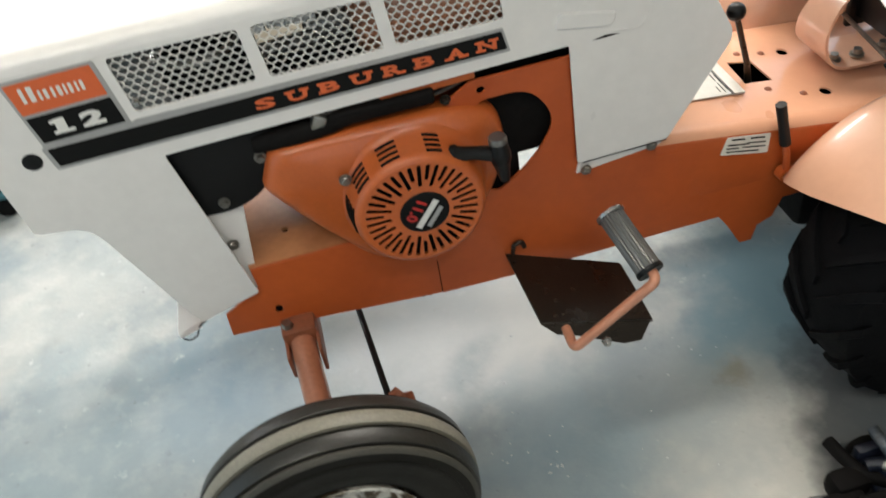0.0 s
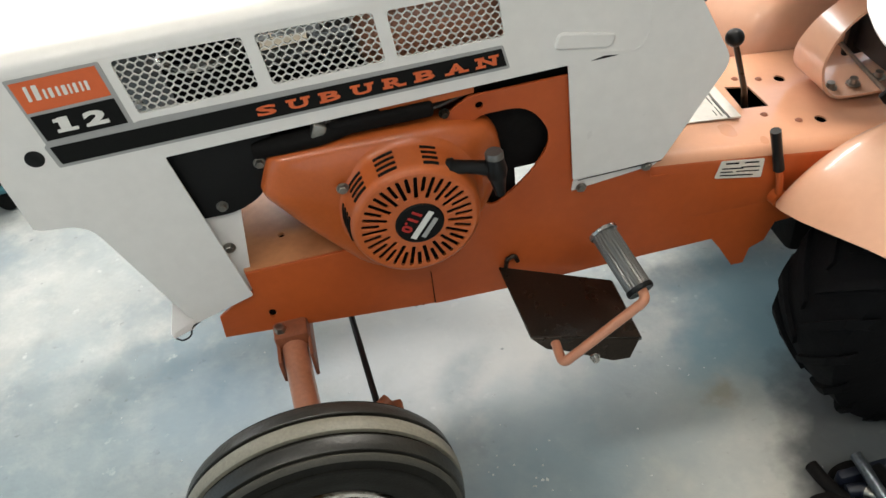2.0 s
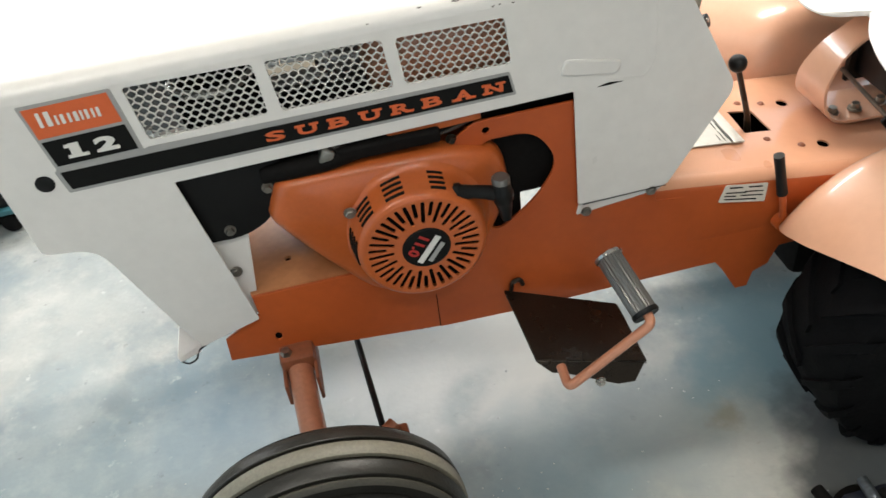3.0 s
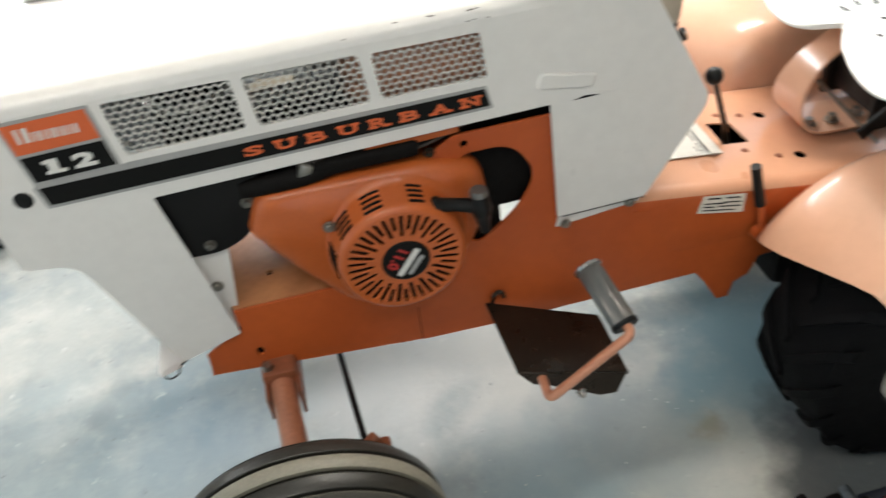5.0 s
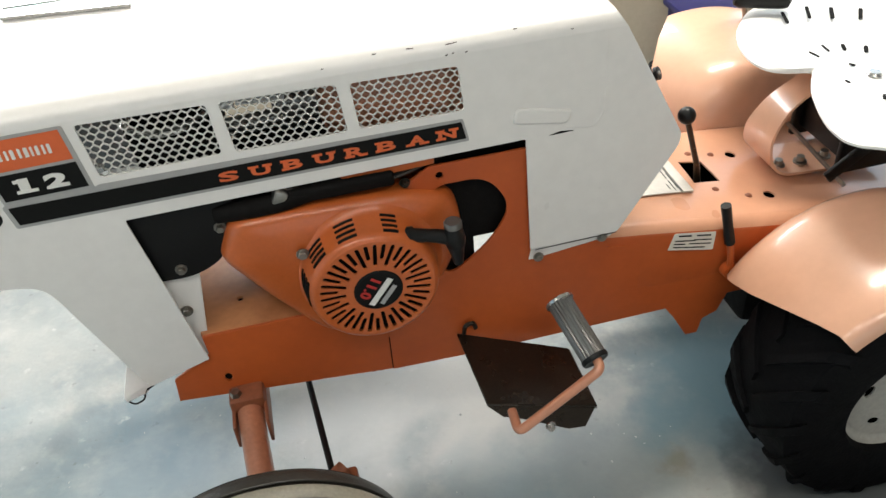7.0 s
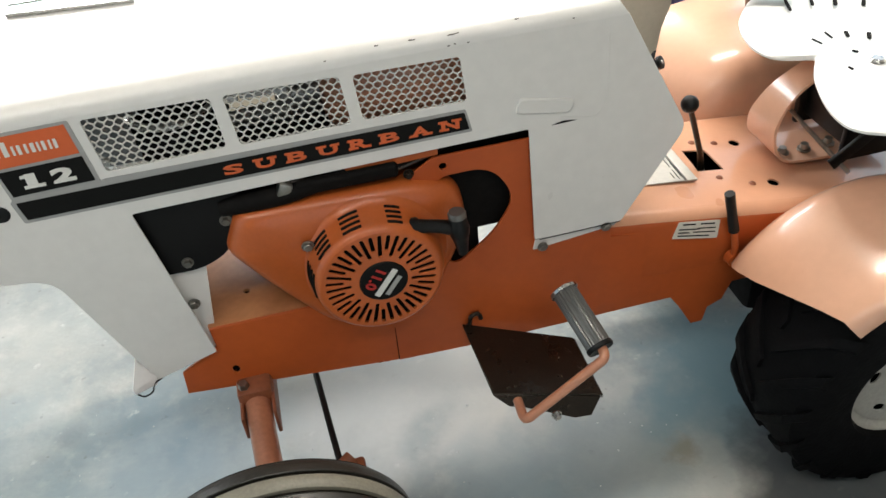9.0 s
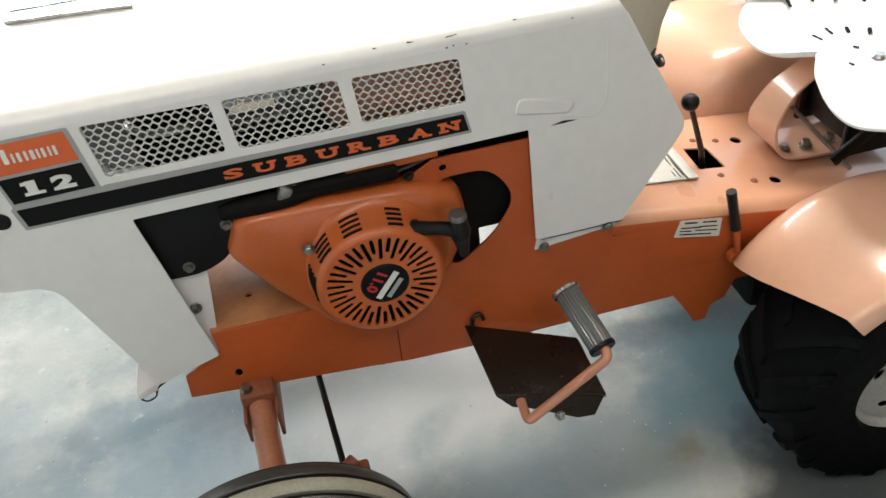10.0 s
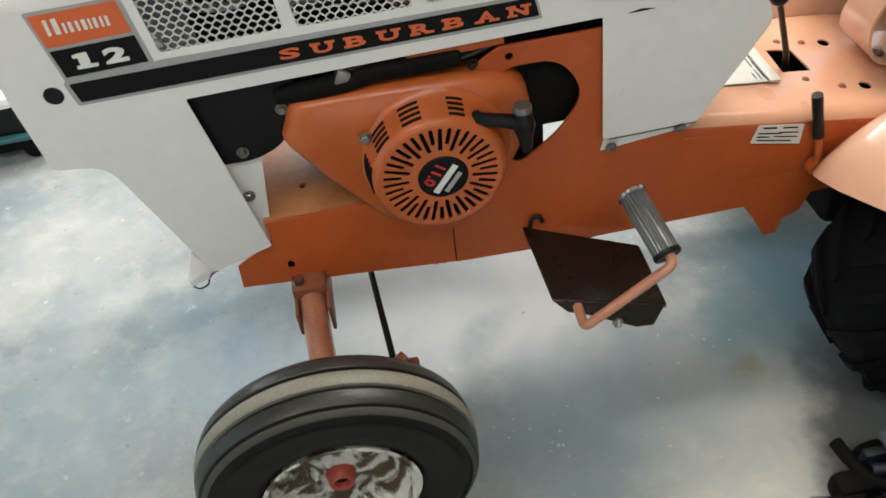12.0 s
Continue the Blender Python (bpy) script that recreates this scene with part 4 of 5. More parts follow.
part("nose_tab", quad_plate([Vector((-0.163, -0.125, 0.436)), Vector((-0.140, -0.148, 0.394)), Vector((-0.147, -0.148, 0.373)), Vector((-0.167, -0.196, 0.409)), Vector((-0.170, -0.193, 0.417))], 0.002), WHITE_TAG, hood, "white folded tab")
footrest = part("footrest", quad_plate([FA, FB, FC, FD], 0.004), PLATE, tractor, "dark bare-metal footrest plate with a folded lip")
part("lip", quad_plate([FD + Vector((0.0, -0.001, 0)), FC + Vector((0.0, -0.001, 0)), FC + Vector((-0.020, -0.012, -0.030)), FC + Vector((-0.05, -0.012, -0.026)), FD + Vector((0.05, -0.014, -0.034)), FD + Vector((0.024, -0.012, -0.024))], 0.004), PLATE, footrest)
part("rear_lip", quad_plate([FB, FC, FC + Vector((0.006, 0.012, -0.022)), FB + Vector((0.006, 0.0, -0.022))], 0.004), PLATE, footrest)
part("hook", tube(bent([(0.372, -0.147, 0.345), (0.374, -0.150, 0.366), (0.388, -0.150, 0.370), (0.392, -0.150, 0.355)], 0.01), 0.004, 8), PLATE, footrest)
pedal = part("clutch_pedal", tube(bent([(0.407, -0.303, 0.310), (0.405, -0.346, 0.309), (0.538, -0.342, 0.406), (0.533, -0.300, 0.420)], 0.012), 0.0078, 14), COPPER, tractor, "bent orange clutch pedal rod with a rubber grip")
G0, G1 = Vector((0.536, -0.322, 0.406)), Vector((0.512, -0.226, 0.449))


def along(a, b):
    d = b - a
    return Matrix.Translation(a) @ d.to_track_quat("Z", "Y").to_matrix().to_4x4(), d.length


GM, GL = along(G0, G1)


def ribbed(r, length, n=24, depth=0.0012):
    bm = bmesh.new()
    rings = []
    for s in (0.0, 0.04, 0.96, 1.0):
        k = 0.92 if s in (0.0, 1.0) else 1.0
        rings.append([bm.verts.new(((r - (depth if i % 2 else 0)) * k * math.cos(2 * math.pi * i / (2 * n)), (r - (depth if i % 2 else 0)) * k * math.sin(2 * math.pi * i / (2 * n)), s * length)) for i in range(2 * n)])
    for a, b in zip(rings, rings[1:]):
        for i in range(2 * n):
            bm.faces.new((a[i], a[(i + 1) % (2 * n)], b[(i + 1) % (2 * n)], b[i]))
    bm.faces.new(rings[0][::-1])
    bm.faces.new(rings[-1])
    return bm


part("grip", moved(ribbed(0.0205, GL), GM), GRIP, pedal, "ribbed grey rubber pedal grip", smooth=30)
part("collar", moved(spun([(0.009, -0.002), (0.0205, -0.003), (0.0222, 0.000), (0.0218, 0.005), (0.02, 0.005)], 32, "z"), GM), BLACK, pedal)
part("end_cap", moved(spun([(0.019, GL - 0.004), (0.0235, GL - 0.003), (0.0235, GL + 0.002), (0.020, GL + 0.004), (0.0, GL + 0.003)], 32, "z"), GM), CHROME, pedal, "bright metal end cap")
part("bolt", moved(hexnut(0.0065, 0.009), Matrix.Translation((0.462, -0.332, 0.288))), CHROME, footrest, "bright hex bolt")

# levers, plate and label on the deck
shift = part("shift_lever", tube([(0.862, -0.005, 0.44), (0.850, -0.010, 0.50), (0.812, -0.024, 0.605)], [0.007, 0.0055, 0.005]), PLATE, tractor, "steel shift lever with a black ball knob")
bm = bmesh.new()
bmesh.ops.create_uvsphere(bm, u_segments=24, v_segments=16, radius=0.0155)
part("knob", moved(bm, Matrix.Translation((0.809, -0.025, 0.615))), BLACK, shift, "black ball knob")
for x, y in ((0.917, 0.056), (0.917, -0.084), (0.875, 0.066), (0.868, -0.055)):
    part("weld_nub", moved(spun([(0, 0.004), (0.004, 0.003), (0.007, 0)], 8, "z"), on_deck(x, y)), BROWN, tractor)
plate = part("shift_plate", sheet([(-0.055, -0.055), (0.052, -0.057), (0.052, 0.057), (-0.055, 0.057)], [circle(-0.028, -0.010, 0.012)], 0.002, 0.0005, m=on_deck(0.762, 0.0, 0.003)), LIGHT_PLATE, tractor, "bright metal shift pattern plate")
part("plate_edge", moved(box(0.040, 0.060, -0.060, 0.060, 0.003, 0.007, 0.001), on_deck(0.762, 0)), LIGHT_PLATE, plate)
for u, a, b in ((0.030, -0.050, -0.020), (0.030, -0.012, 0.022), (0.037, -0.044, 0.004), (0.022, -0.046, -0.030)):
    part("print_bar", moved(box(u - 0.0008, u + 0.0008, a, b, 0.0042, 0.0047), on_deck(0.762, 0)), DARK, plate, smooth=0)
part("plate_rule", moved(box(0.0375, 0.0395, -0.057, 0.057, 0.0042, 0.0048), on_deck(0.762, 0)), GREY_PLATE, plate, smooth=0)
lab = part("paper_label", sheet(rounded([(0.741, 0.474), (0.818, 0.460), (0.817, 0.421), (0.731, 0.441)], 0.003), (), 0.0006, at=-0.1545), LABEL, tractor, "cream paper instruction label with unreadable print", smooth=0)
for a, b, f, w in ((0.12, 0.42, 0.16, 0.0030), (0.55, 0.88, 0.16, 0.0026), (0.08, 0.55, 0.45, 0.0022), (0.50, 0.92, 0.40, 0.0020), (0.08, 0.34, 0.64, 0.0022), (0.42, 0.92, 0.62, 0.0020), (0.10, 0.80, 0.83, 0.0022)):
    # f runs down the label, a to b across it
    ends = [(0.741 - 0.010 * f + (0.077 + 0.009 * f) * u, 0.474 - 0.033 * f - (0.014 + 0.006 * f) * u) for u in (a, b)]
    (xa, za), (xb, zb) = ends
    part("print_bar", sheet([(xa, za - w / 2), (xb, zb - w / 2), (xb, zb + w / 2), (xa, za + w / 2)], (), 0.0006, at=-0.1552), DARK, lab, smooth=0)
park = part("side_lever", tube(bent([(0.852, -0.163, 0.370), (0.846, -0.168, 0.41), (0.821, -0.164, 0.516)], 0.02), 0.006), ORANGE, tractor, "orange side lever with a black rubber grip")
part("grip", tube([(0.839, -0.167, 0.440), (0.8305, -0.166, 0.478), (0.821, -0.164, 0.520)], [0.0095, 0.0085, 0.009]), BLACK, park, "black rubber grip")
part("pivot", moved(spun([(0, -0.008), (0.014, -0.006), (0.016, 0.01)], 20), Matrix.Translation((0.852, -0.165, 0.372))), ORANGE, park)
part("bolt", moved(hexnut(0.0065, 0.007), Matrix.Translation((0.852, -0.172, 0.372))), PLATE, park, "dark steel bolt")

# fenders round the rear axle
AX, AZ = 1.058, 0.251


def fender(side):
    """Arched guard with a slanted front edge, rolled outer lip and rounded inner shoulder."""
    bm = bmesh.new()
    rows = []
    stations = [(0.168, 0.190, 150), (0.172, 0.235, 150), (0.180, 0.255, 150), (0.195, 0.265, 150), (0.215, 0.269, 149), (0.26, 0.272, 146), (0.32, 0.273, 141), (0.38, 0.272, 136), (0.42, 0.269, 133), (0.432, 0.264, 133), (0.440, 0.254, 133), (0.442, 0.243, 133)]
    if side > 0:
        stations = [(0.150, 0.190, 138), (0.154, 0.245, 138), (0.162, 0.278, 137), (0.178, 0.298, 136), (0.205, 0.313, 133), (0.245, 0.322, 127), (0.30, 0.329, 119), (0.36, 0.333, 110), (0.40, 0.335, 104), (0.425, 0.333, 101), (0.437, 0.325, 100), (0.441, 0.312, 100)]
    for y, r, f0 in stations:
        row = []
        for i in range(49):
            f = f0 + (15 - f0) * i / 48
            inner = max(0.0, min(1.0, (0.33 - y) / 0.15)) if side > 0 else 0.0
            g = r * (1 - inner * 0.30 * min(1.0, max(0.0, (f - 98) / 30)) ** 1.7)
            row.append(bm.verts.new((AX + g * math.cos(radians(f)), side * y, AZ + g * math.sin(radians(f)))))
        rows.append(row)
    for a, b in zip(rows, rows[1:]):
        for k in range(48):
            bm.faces.new((a[k], b[k], b[k + 1], a[k + 1]))
    bmesh.ops.recalc_face_normals(bm, faces=bm.faces)
    bmesh.ops.solidify(bm, geom=bm.faces[:], thickness=0.002)
    return bm


part("fender", fender(-1), LIT_FENDER, tractor, "glossy orange rear fender, paler for the light on it")
part("fender", fender(1), LIT_FENDER, tractor, "glossy orange rear fender, paler for the light on it")

# seat on its bent spring
spring_profile = [(1.22, 0.452), (1.12, 0.455), (1.04, 0.459), (1.005, 0.465), (0.985, 0.479), (0.972, 0.502), (0.966, 0.535), (0.971, 0.562), (0.983, 0.590), (1.002, 0.613), (1.027, 0.630), (1.056, 0.640), (1.10, 0.645), (1.20, 0.646)]


def smooth_line(pts, n=4):
    """A soft curve through the given points."""
    out = []
    for k in range(len(pts) - 1):
        p0, p1, p2, p3 = (Vector(pts[min(max(j, 0), len(pts) - 1)]) for j in (k - 1, k, k + 1, k + 2))
        for i in range(n):
            t = i / n
            out.append(tuple(0.5 * (2 * p1 + (p2 - p0) * t + (2 * p0 - 5 * p1 + 4 * p2 - p3) * t ** 2 + (3 * p1 - p0 - 3 * p2 + p3) * t ** 3)))
    return out + [tuple(pts[-1])]


def band(profile, y0, y1, thick):
    """A strip of sheet bent along a profile of (x, z), with even thickness."""
    pts = [Vector((x, 0, z)) for x, z in profile]
    inner = []
    for k, p in enumerate(pts):
        d = (pts[min(k + 1, len(pts) - 1)] - pts[max(k - 1, 0)]).normalized()
        inner.append(p + Vector((d.z, 0, -d.x)) * thick)
    bm = bmesh.new()
    rows = [[bm.verts.new((p.x, y, p.z)) for p in line] for line, y in ((pts, y0), (pts, y1), (inner, y1), (inner, y0))]
    for a, b in zip(rows, rows[1:] + rows[:1]):
        for k in range(len(pts) - 1):
            bm.faces.new((a[k], a[k + 1], b[k + 1], b[k]))
    for k in (0, -1):
        bm.faces.new([r[k] for r in rows])
    bmesh.ops.recalc_face_normals(bm, faces=bm.faces)
    return bm


spring = band(smooth_line(spring_profile), -0.050, 0.048, 0.005)
for v in spring.verts:
    if v.co.y > 0:
        v.co.y -= 0.040 * min(1.0, max(0.0, (v.co.z - 0.49) / 0.13))
part("seat_spring", spring, LIT_FENDER, tractor, "wide bent orange steel seat spring")
for x, y in ((1.012, -0.020), (1.055, -0.022), (1.105, -0.020)):
    part("bolt", moved(merge(spun([(0, 0.013), (0.007, 0.013), (0.008, 0.004), (0.0125, 0.003), (0.0125, 0)], 12, "z")), Matrix.Translation((x, y, 0.466))), STEEL, tractor)
part("seat_bracket", merge(box(1.085, 1.26, -0.085, -0.073, 0.470, 0.650, 0.003), box(1.085, 1.26, 0.058, 0.070, 0.470, 0.650, 0.003), box(1.10, 1.115, -0.080, 0.065, 0.49, 0.65, 0.002)), BLACK, tractor, "black steel bracket under the seat")
part("seat_bracket", moved(box(-0.012, 0.012, -0.004, 0.004, -0.10, 0.10, 0.002), Matrix.Translation((1.13, -0.105, 0.545)) @ Matrix.Rotation(radians(52), 4, "Y")), BLACK, tractor)
part("seat_bracket", moved(box(-0.009, 0.009, -0.004, 0.004, -0.07, 0.07, 0.002), Matrix.Translation((1.155, -0.120, 0.535)) @ Matrix.Rotation(radians(-50), 4, "Y")), BLACK, tractor)
part("seat_rod", tube([(1.035, 0.01, 0.535), (1.075, -0.125, 0.475)], 0.004, 8), STEEL, tractor, "thin steel rod under the seat")


SEAT_C = Vector((1.15, -0.09))
SEAT_EDGE = [(1.060, 0.212), (1.028, 0.190), (0.986, 0.142), (0.967, 0.111), (0.951, 0.068), (0.944, 0.023), (0.951, -0.012), (0.970, -0.031), (0.994, -0.040), (1.011, -0.046), (1.013, -0.053), (1.002, -0.068), (0.979, -0.103), (0.964, -0.136), (0.950, -0.172), (0.940, -0.211), (0.939, -0.246), (0.950, -0.267), (0.970, -0.281), (1.01, -0.302), (1.08, -0.322), (1.18, -0.318), (1.28, -0.275), (1.345, -0.19), (1.37, -0.09), (1.35, 0.03), (1.30, 0.13), (1.22, 0.20), (1.13, 0.226)]


def seat_pan():
    """Shallow pan with two front lobes and a notch, a rising back and a rolled edge."""
    edge = smooth_line(SEAT_EDGE + SEAT_EDGE[:1], 6)[:-1]
    bm = bmesh.new()
    n, rings = len(edge), []
    for f in (0.0, 0.2, 0.4, 0.55, 0.7, 0.8, 0.88, 0.94, 0.98, 1.0):
        ring = []
        for x, y in edge:
            u, v = x - SEAT_C.x, y - SEAT_C.y
            back = max(0.0, u / 0.22)
            z = 0.018 * f ** 3 + 0.10 * (back * f) ** 3 - (0.010 * max(0, (f - 0.9) / 0.1) ** 2 if u < 0 else 0)
            ring.append(bm.verts.new((SEAT_C.x + u * f, SEAT_C.y + v * f, 0.662 + z)))
        rings.append(ring)
    rings += [[bm.verts.new(v.co - Vector((0, 0, 0.004))) for v in ring] for ring in reversed(rings)]
    for a, b in zip(rings, rings[1:]):
        for i in range(n):
            j = (i + 1) % n
            bm.faces.new((a[i], a[j], b[j], b[i]))
    bmesh.ops.remove_doubles(bm, verts=bm.verts, dist=1e-6)
    bmesh.ops.recalc_face_normals(bm, faces=bm.faces)
    return bm


seat = part("seat", seat_pan(), SEAT_WHITE, tractor, "white metal pan seat with drain slots")
for x, y, ln, w, to in ((1.077, 0.137, 0.020, 0.0028, 74), (1.128, 0.143, 0.021, 0.0030, 67), (1.168, 0.129, 0.020, 0.0036, 62), (1.214, 0.109, 0.020, 0.0036, 56), (1.087, 0.022, 0.0115, 0.0016, 90), (1.056, 0.008, 0.011, 0.0014, 108), (1.118, 0.015, 0.010, 0.0030, 70), (1.149, -0.003, 0.011, 0.0036, 58), (1.094, -0.044, 0.0055, 0.0022, 126), (1.052, -0.093, 0.005, 0.0022, 106), (1.075, -0.155, 0.008, 0.0026, 235)):
    f = math.hypot(x - SEAT_C.x, y - SEAT_C.y) / 0.27
    part("drain_slot", sheet(rounded([(-ln, -w), (ln, -w), (ln, w), (-ln, w)], w * 0.9), (), 0.0020, m=Matrix.Translation((x, y, 0.6655 + 0.018 * f ** 3)) @ Matrix.Rotation(radians(to), 4, "Z") @ Matrix.Rotation(radians(-6 * f), 4, "Y")), DARK, seat, smooth=0)
part("bolt", moved(spun([(0, 0.006), (0.009, 0.005), (0.013, 0)], 16, "z"), Matrix.Translation((1.108, -0.084, 0.665))), CHROME, seat, "round bright carriage bolt")

# hand lever beside the seat
hand = part("hand_lever", tube(bent([(1.030, 0.185, 0.697), (1.000, 0.210, 0.712), (1.03, 0.33, 0.76), (1.13, 0.36, 0.62), (1.16, 0.36, 0.50)], 0.03), 0.006), STEEL, tractor, "steel hand lever with a black grip beside the seat")
part("grip", tube([(1.004, 0.196, 0.704), (1.012, 0.193, 0.703), (1.085, 0.172, 0.698), (1.097, 0.169, 0.697), (1.103, 0.168, 0.697)], [0.012, 0.0165, 0.0175, 0.016, 0.008], 18), BLACK, hand, "glossy black grip")

# front axle and wheels
axle = part("front_axle", tube([(-0.003, -0.13, 0.312), (-0.001, -0.20, 0.303), (0.006, -0.365, 0.262)], 0.0215, 20), AXLE_PAINT, tractor, "orange tubular front axle")
part("axle", tube([(-0.016, 0.13, 0.318), (-0.012, 0.20, 0.306), (0.004, 0.365, 0.262)], 0.0215, 20), AXLE_PAINT, axle)
# Brown, not orange, to put the rail's shade into the colour.
part("pivot_bracket", merge(box(-0.031, 0.027, -0.180, -0.05, 0.296, 0.337, 0.008), box(-0.030, -0.024, -0.215, -0.05, 0.270, 0.318, 0.002), box(0.0225, 0.0285, -0.215, -0.05, 0.268, 0.322, 0.002)), BROWN, axle)
part("bolt", moved(spun([(0, 0.010), (0.008, 0.009), (0.010, 0)], 6, "z"), Matrix.Translation((-0.018, -0.162, 0.337))), STEEL, axle)
part("crossbeam", box(-0.035, 0.02, -0.13, 0.13, 0.29, 0.335, 0.004), ORANGE, axle)
part("tie_rod", tube([(0.098, 0.10, 0.283), (0.098, -0.12, 0.285), (0.112, -0.325, 0.268)], 0.0055), BLACK, tractor, "thin black tie rod")
part("rod_end", tube([(0.111, -0.31, 0.270), (0.113, -0.34, 0.266)], 0.009), STEEL, tractor)
part("steering_arm", merge(tube(bent([(0.01, -0.37, 0.250), (0.07, -0.345, 0.262), (0.130, -0.305, 0.272)], 0.02), 0.013), box(0.116, 0.150, -0.335, -0.298, 0.250, 0.264, 0.005)), BROWN, tractor)


def ring_tyre(r, w, bead, side):
    """Tyre carcass round the y axis: bulged sidewalls, a shoulder edge and a tread that the ribs stand on."""
    h = w / 2
    half = [(bead, h * 0.72), (bead + 0.006, h * 0.84), (bead + 0.016, h * 0.93), (bead + 0.040, h * 1.0), (bead + 0.060, h * 1.0), (bead + 0.064, h * 1.015), (bead + 0.068, h * 0.995), (r - 0.030, h * 0.97), (r - 0.018, h * 0.90), (r - 0.011, h * 0.82), (r - 0.012, h * 0.74), (r - 0.0085, h * 0.5), (r - 0.007, h * 0.3)]
    return spun([(a, -b) for a, b in half] + half[::-1], 96)


def front_wheel(side, steer_deg):
    wh = new("front_wheel")
    wh.parent = tractor
    wh.matrix_local = Matrix.Translation((0.003, side * 0.431, 0.2100)) @ Matrix.Rotation(radians(steer_deg), 4, "Z")
    tagged(wh, "ribbed front tyre on a flaking white rim with rust")
    part("tyre", ring_tyre(0.2100, 0.112, 0.112, side), RUBBER, wh, "black three-rib front tyre with worn grey tread")
    for a, b, ra, rb in ((-0.22, 0.20, 0.2106, 0.2106), (0.30, 0.72, 0.2090, 0.2050), (-0.74, -0.34, 0.2050, 0.2090)):
        part("tread_rib", spun([(ra - 0.007, a * 0.056), (ra - 0.001, a * 0.056 + 0.0006), (ra, a * 0.056 + 0.002), ((ra + rb) / 2 + 0.0005, (a + b) * 0.028), (rb, b * 0.056 - 0.002), (rb - 0.001, b * 0.056 - 0.0006), (rb - 0.007, b * 0.056)], 96), RIB if a * b < 0 else RIB_DARK, wh, "worn grey tread rib")
    part("shoulder_edge", spun([(0.1930, side * 0.0520), (0.1980, side * 0.0496), (0.2005, side * 0.0465), (0.2000, side * 0.0440)], 96), SCUFF, wh, "pale scuffed tyre shoulder")
    part("rim", spun([(0.117, side * 0.052), (0.112, side * 0.053), (0.108, side * 0.046), (0.104, side * 0.020), (0.094, side * 0.004), (0.060, side * 0.003), (0.042, side * 0.010), (0.030, side * 0.013), (0.0, side * 0.014)], 64), RIM_OLD, wh, "white rim with flaking paint and rust")
    part("hub", spun([(0.023, side * 0.012), (0.0195, side * 0.030), (0.018, side * 0.033), (0.0125, side * 0.032), (0.0115, side * 0.022), (0.0, side * 0.022)], 32), RED, wh, "dull red hub with an open bore")
    part("hub_bore", spun([(0.0113, side * 0.0232), (0.0, side * 0.0232)], 24), DARK, wh)
    return wh


front_wheel(-1, 1.5)
front_wheel(1, 1.5)


def rear_wheel(side):
    wh = new("rear_wheel")
    wh.parent = tractor
    wh.matrix_local = Matrix.Translation((AX, side * 0.342, AZ))
    tagged(wh, "black lugged rear tyre on a grey steel rim")
    h = 0.096
    prof = [(0.118, -h * 0.8), (0.124, -h * 0.93), (0.160, -h * 1.0), (0.212, -h * 0.99), (0.233, -h * 0.90), (0.241, -h * 0.5), (0.243, 0), (0.241, h * 0.5), (0.233, h * 0.90), (0.212, h * 0.99), (0.160, h), (0.124, h * 0.93), (0.118, h * 0.8)]
    part("tyre", spun(prof, 72), BLACK_RUBBER, wh, "black tyre carcass")
    for k in range(18):
        for s in (-1, 1):
            a0 = 2 * math.pi * (k + (0.5 if s > 0 else 0)) / 18
            bm = bmesh.new()
            rows = []
            for i in range(6):
                f = i / 5
                y = s * (0.004 + f * (h - 0.002))
                a = a0 - 0.42 * f
                top = 0.251 - 0.007 * f ** 2 - (0.02 if i == 5 else 0)
                wd = 0.050 + 0.012 * f
                rows.append([bm.verts.new(((rr) * math.cos(a + d), y, rr * math.sin(a + d))) for rr, d in ((0.222 - 0.012 * f, -wd), (top, -wd * 0.72), (top, wd * 0.72), (0.222 - 0.012 * f, wd))])
            for p, q in zip(rows, rows[1:]):
                for j in range(3):
                    bm.faces.new((p[j], p[j + 1], q[j + 1], q[j]))
            bm.faces.new(rows[0])
            bm.faces.new(rows[-1])
            bmesh.ops.recalc_face_normals(bm, faces=bm.faces)
            part("tread_lug", bm, BLACK_RUBBER, wh, smooth=20)
    s = side
    part("rim", sheet(circle(0, 0, 0.106, n=48), [circle(0.076 * math.cos(radians(a)), 0.076 * math.sin(radians(a)), 0.013, 0.008, turn=a + 90) for a in (20, 92, 164, 236, 308)], 0.004, 0.001, at=s * 0.063), RIM, wh, "grey steel wheel disc with oval holes")
    part("rim_flange", spun([(0.131, s * 0.082), (0.128, s * 0.086), (0.121, s * 0.082), (0.117, s * 0.071), (0.108, s * 0.065), (0.104, s * 0.065)], 64), RIM, wh, "grey rim flange")
    part("hub", spun([(0.032, s * 0.063), (0.030, s * 0.075), (0.012, s * 0.077), (0.0, s * 0.077)], 24), RIM, wh)
    return wh


rear_wheel(-1)
rear_wheel(1)
part("rear_axle", tube([(AX, -0.24, AZ), (AX, 0.24, AZ)], 0.03, 20), DARK, tractor)
part("transaxle", box(0.93, 1.18, -0.12, 0.12, 0.17, 0.42, 0.02), DARK, tractor)
switch = part("key_switch", moved(spun([(0, 0.0035), (0.007, 0.004), (0.0125, 0.003), (0.0125, -0.004), (0, -0.004)], 20, "x"), Matrix.Translation((0.828, 0.13, 0.615)) @ Matrix.Rotation(radians(-35), 4, "Y") @ Matrix.Rotation(radians(-35), 4, "Z")), BLACK, hood, "small black dash switch")
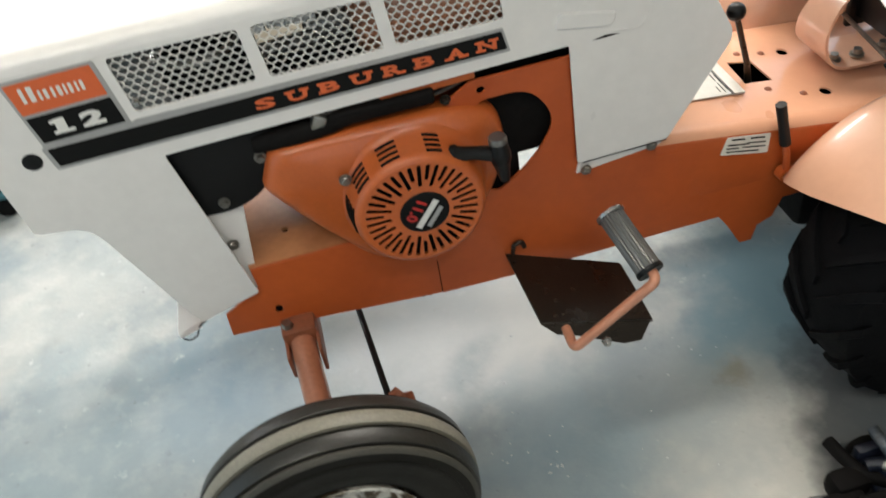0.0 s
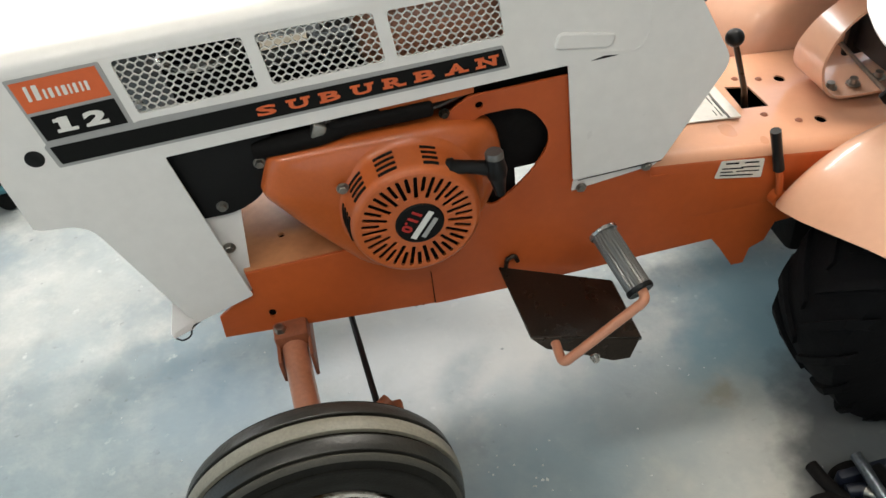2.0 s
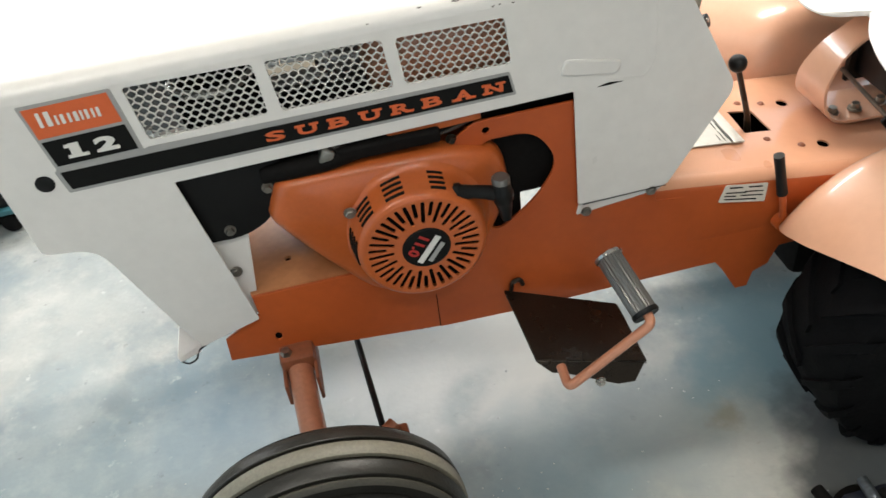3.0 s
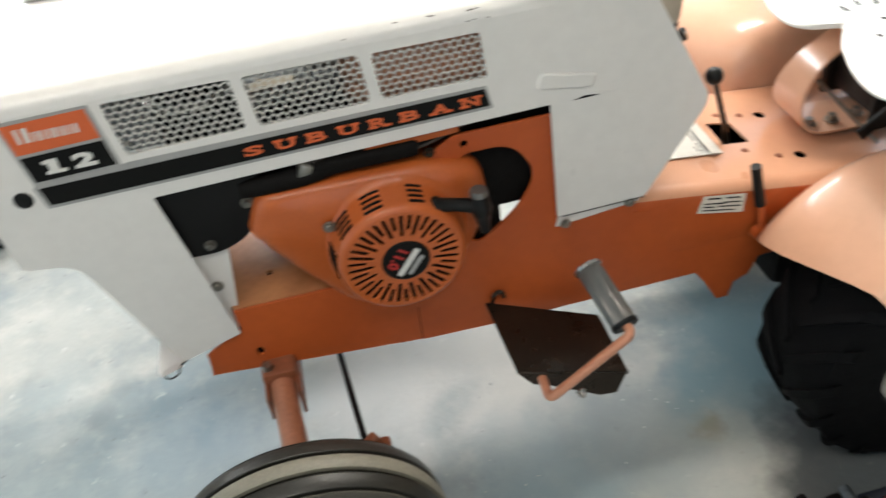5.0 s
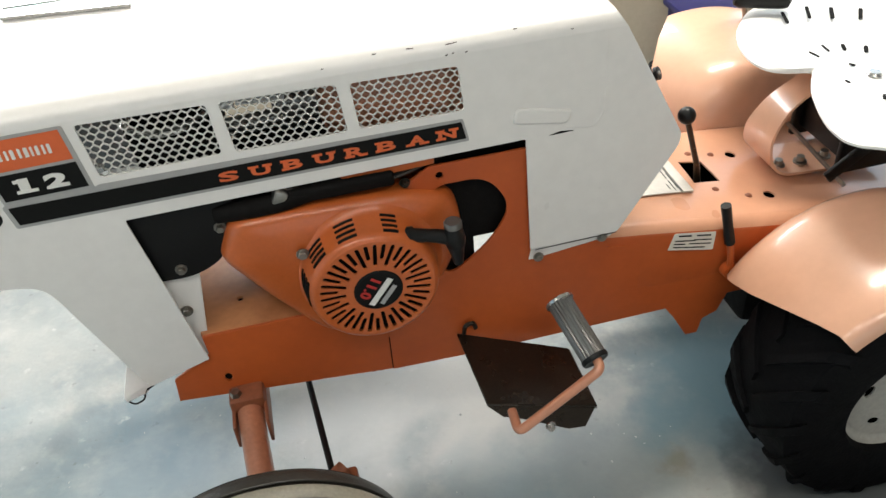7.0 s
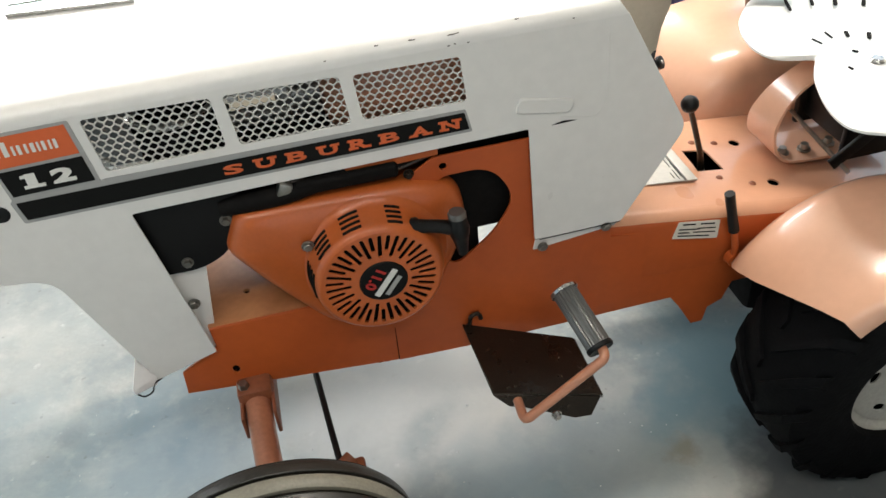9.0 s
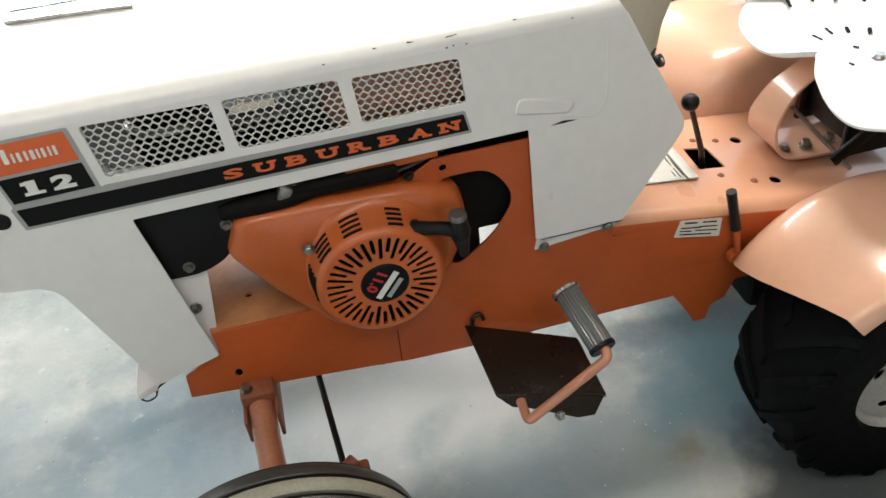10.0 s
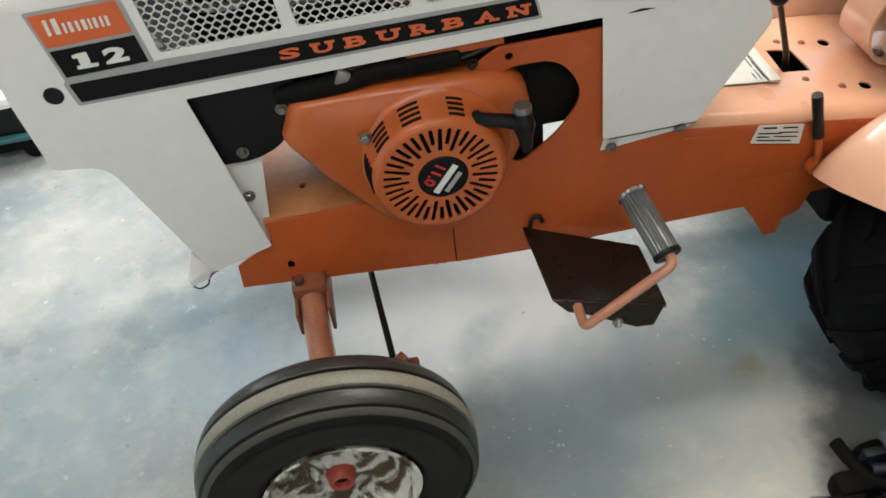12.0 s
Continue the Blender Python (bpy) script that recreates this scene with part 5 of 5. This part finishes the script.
part("switch_cap", moved(spun([(0, 0.0055), (0.004, 0.0045), (0.005, 0.003)], 12, "x"), Matrix.Translation((0.828, 0.13, 0.615)) @ Matrix.Rotation(radians(-35), 4, "Y") @ Matrix.Rotation(radians(-35), 4, "Z")), CHROME, switch)

# ---- things on the floor and along the wall ----
box_thing = tagged(new("tool_case"), "dark case with a teal rim on a low trolley", "case")
box_thing.location = (-0.945, 0.99, 0)
part("body", box(-0.22, 0.215, -0.16, 0.16, 0.085, 0.165, 0.012), BLACK, box_thing, "dark plastic body")
part("base", box(-0.235, 0.23, -0.175, 0.175, 0.071, 0.087, 0.006), TEAL, box_thing, "teal plastic base")
# White shape added for the bright background above the case.
part("lid", merge(box(-0.225, 0.20, -0.165, 0.165, 0.165, 0.20, 0.012), box(-0.19, 0.12, -0.12, 0.12, 0.19, 0.26, 0.03, 3)), WHITE_TAG, box_thing, "white cap standing in for the bright background")
for x, y in ((-0.19, -0.14), (0.19, -0.14), (-0.19, 0.14), (0.19, 0.14)):
    part("caster", moved(spun([(0, -0.012), (0.026, -0.012), (0.030, 0), (0.026, 0.012), (0, 0.012)], 20), Matrix.Translation((x, y, 0.030))), DARK, box_thing)
# Dark block that paints the shade below the trolley's base.
part("underside", box(-0.20, 0.20, -0.15, 0.15, 0.030, 0.072, 0.006), DARK, box_thing)
bin_thing = tagged(new("storage_bin"), "dark blue plastic bin standing against the wall", "bin")
bin_thing.location = (1.48, 1.10, 0)
part("body", merge(box(-0.085, 0.085, -0.09, 0.09, 0.0, 0.24, 0.02)), BLUE, bin_thing)
part("rim", box(-0.095, 0.095, -0.10, 0.10, 0.235, 0.262, 0.008), BLUE, bin_thing)

tool = tagged(new("floor_jack"), "dark floor jack with bright bar and red handle", "jack")
tool.location = (0.80, -0.50, 0)
part("frame", merge(box(0.015, 0.30, -0.030, -0.012, 0.012, 0.075, 0.006), box(-0.03, 0.30, -0.155, -0.138, 0.012, 0.070, 0.006), box(0.02, 0.28, -0.15, -0.02, 0.020, 0.045, 0.01)), NAVY, tool)
part("frame", merge(box(-0.075, 0.0, -0.13, -0.062, 0.006, 0.050, 0.012), box(-0.045, 0.02, -0.075, -0.030, 0.008, 0.060, 0.014), box(-0.035, 0.05, -0.20, -0.09, 0.008, 0.075, 0.014)), DARK, tool)
part("lift_arm", tube(bent([(-0.006, 0.018, 0.052), (-0.004, -0.010, 0.055), (0.012, -0.055, 0.050), (0.06, -0.09, 0.05)], 0.02), 0.0115), DARK, tool, "black lift arm")
part("pump_cylinder", tube([(0.02, -0.045, 0.055), (0.05, -0.05, 0.060), (0.055, -0.13, 0.060)], [0.014, 0.018, 0.020], 16), NAVY, tool)
part("knuckle", tube([(0.038, -0.060, 0.075), (0.055, -0.085, 0.082)], [0.010, 0.007], 12), STEEL, tool)
part("handle_socket", tube([(0.048, -0.008, 0.098), (0.043, -0.10, 0.100), (0.038, -0.20, 0.102)], 0.0095, 16), TOOL_STEEL, tool, "bright steel bar")
part("blue_sleeve", tube([(0.032, -0.095, 0.092), (0.026, -0.20, 0.094)], 0.011, 12), NAVY, tool)
part("red_handle", tube(bent([(0.120, -0.034, 0.075), (0.119, -0.056, 0.075), (0.134, -0.068, 0.075), (0.21, -0.066, 0.075)], 0.012), 0.0095), RED, tool, "red painted handle")
part("cover_plate", sheet(rounded([(0.17, -0.06), (0.30, -0.06), (0.30, -0.02), (0.18, -0.02)], 0.006), (), 0.006, 0.001, m=Matrix.Translation((0, 0, 0.062))), GRIP_DARK, tool)
part("hose", tube(bent([(0.075, -0.03, 0.08), (0.075, -0.08, 0.09), (0.12, -0.13, 0.09), (0.2, -0.15, 0.08)], 0.03), 0.012), BLACK, tool)
part("base_plate", sheet(rounded([(-0.070, -0.040), (-0.020, -0.050), (0.02, -0.10), (-0.02, -0.14), (-0.08, -0.10)], 0.006), (), 0.005, 0.001, m=Matrix.Translation((0, 0, 0.0030))), GREY_PLATE, tool, "grey bare metal base plate")
for x, y in ((0.05, -0.003), (0.05, -0.172), (0.27, -0.003), (0.27, -0.172)):
    part("wheel", moved(spun([(0, -0.012), (0.026, -0.012), (0.028, 0), (0.026, 0.012), (0, 0.012)], 20), Matrix.Translation((x, y, 0.028))), DARK, tool)


def debris():
    """Pale chips of paint and concrete, some in small clusters."""
    rng = random.Random(4)
    bm = bmesh.new()
    spots = [(0.375, -0.285, 0.009), (0.359, -0.351, 0.011), (0.288, -0.290, 0.020), (0.70, -0.22, 0.05), (0.60, -0.20, 0.05), (0.33, -0.06, 0.05)]
    for i in range(84):
        x, y = rng.uniform(-0.6, 1.0), rng.uniform(-0.6, 0.5)
        s = rng.uniform(0.0008, 0.0022)
        if i % 3 == 1:
            a, b, spread = spots[rng.randrange(len(spots))]
            x, y, s = rng.gauss(a, spread), rng.gauss(b, spread), rng.uniform(0.0012, 0.0034)
        turn = rng.uniform(0, 6.3)
        vs = [bm.verts.new((x + s * math.cos(a + turn) * rng.uniform(0.5, 1.4), y + s * math.sin(a + turn) * rng.uniform(0.5, 1.4), 0.0004)) for a in (0.3, 1.6, 2.9, 4.0, 5.2)]
        top = bm.verts.new((x, y, s * 0.9))
        for k in range(5):
            bm.faces.new((vs[k], vs[(k + 1) % 5], top))
    return bm


tagged(part("grit", debris(), CHIP, smooth=0), "small pale chips and grit scattered on the concrete", "grit", kind="stuff")
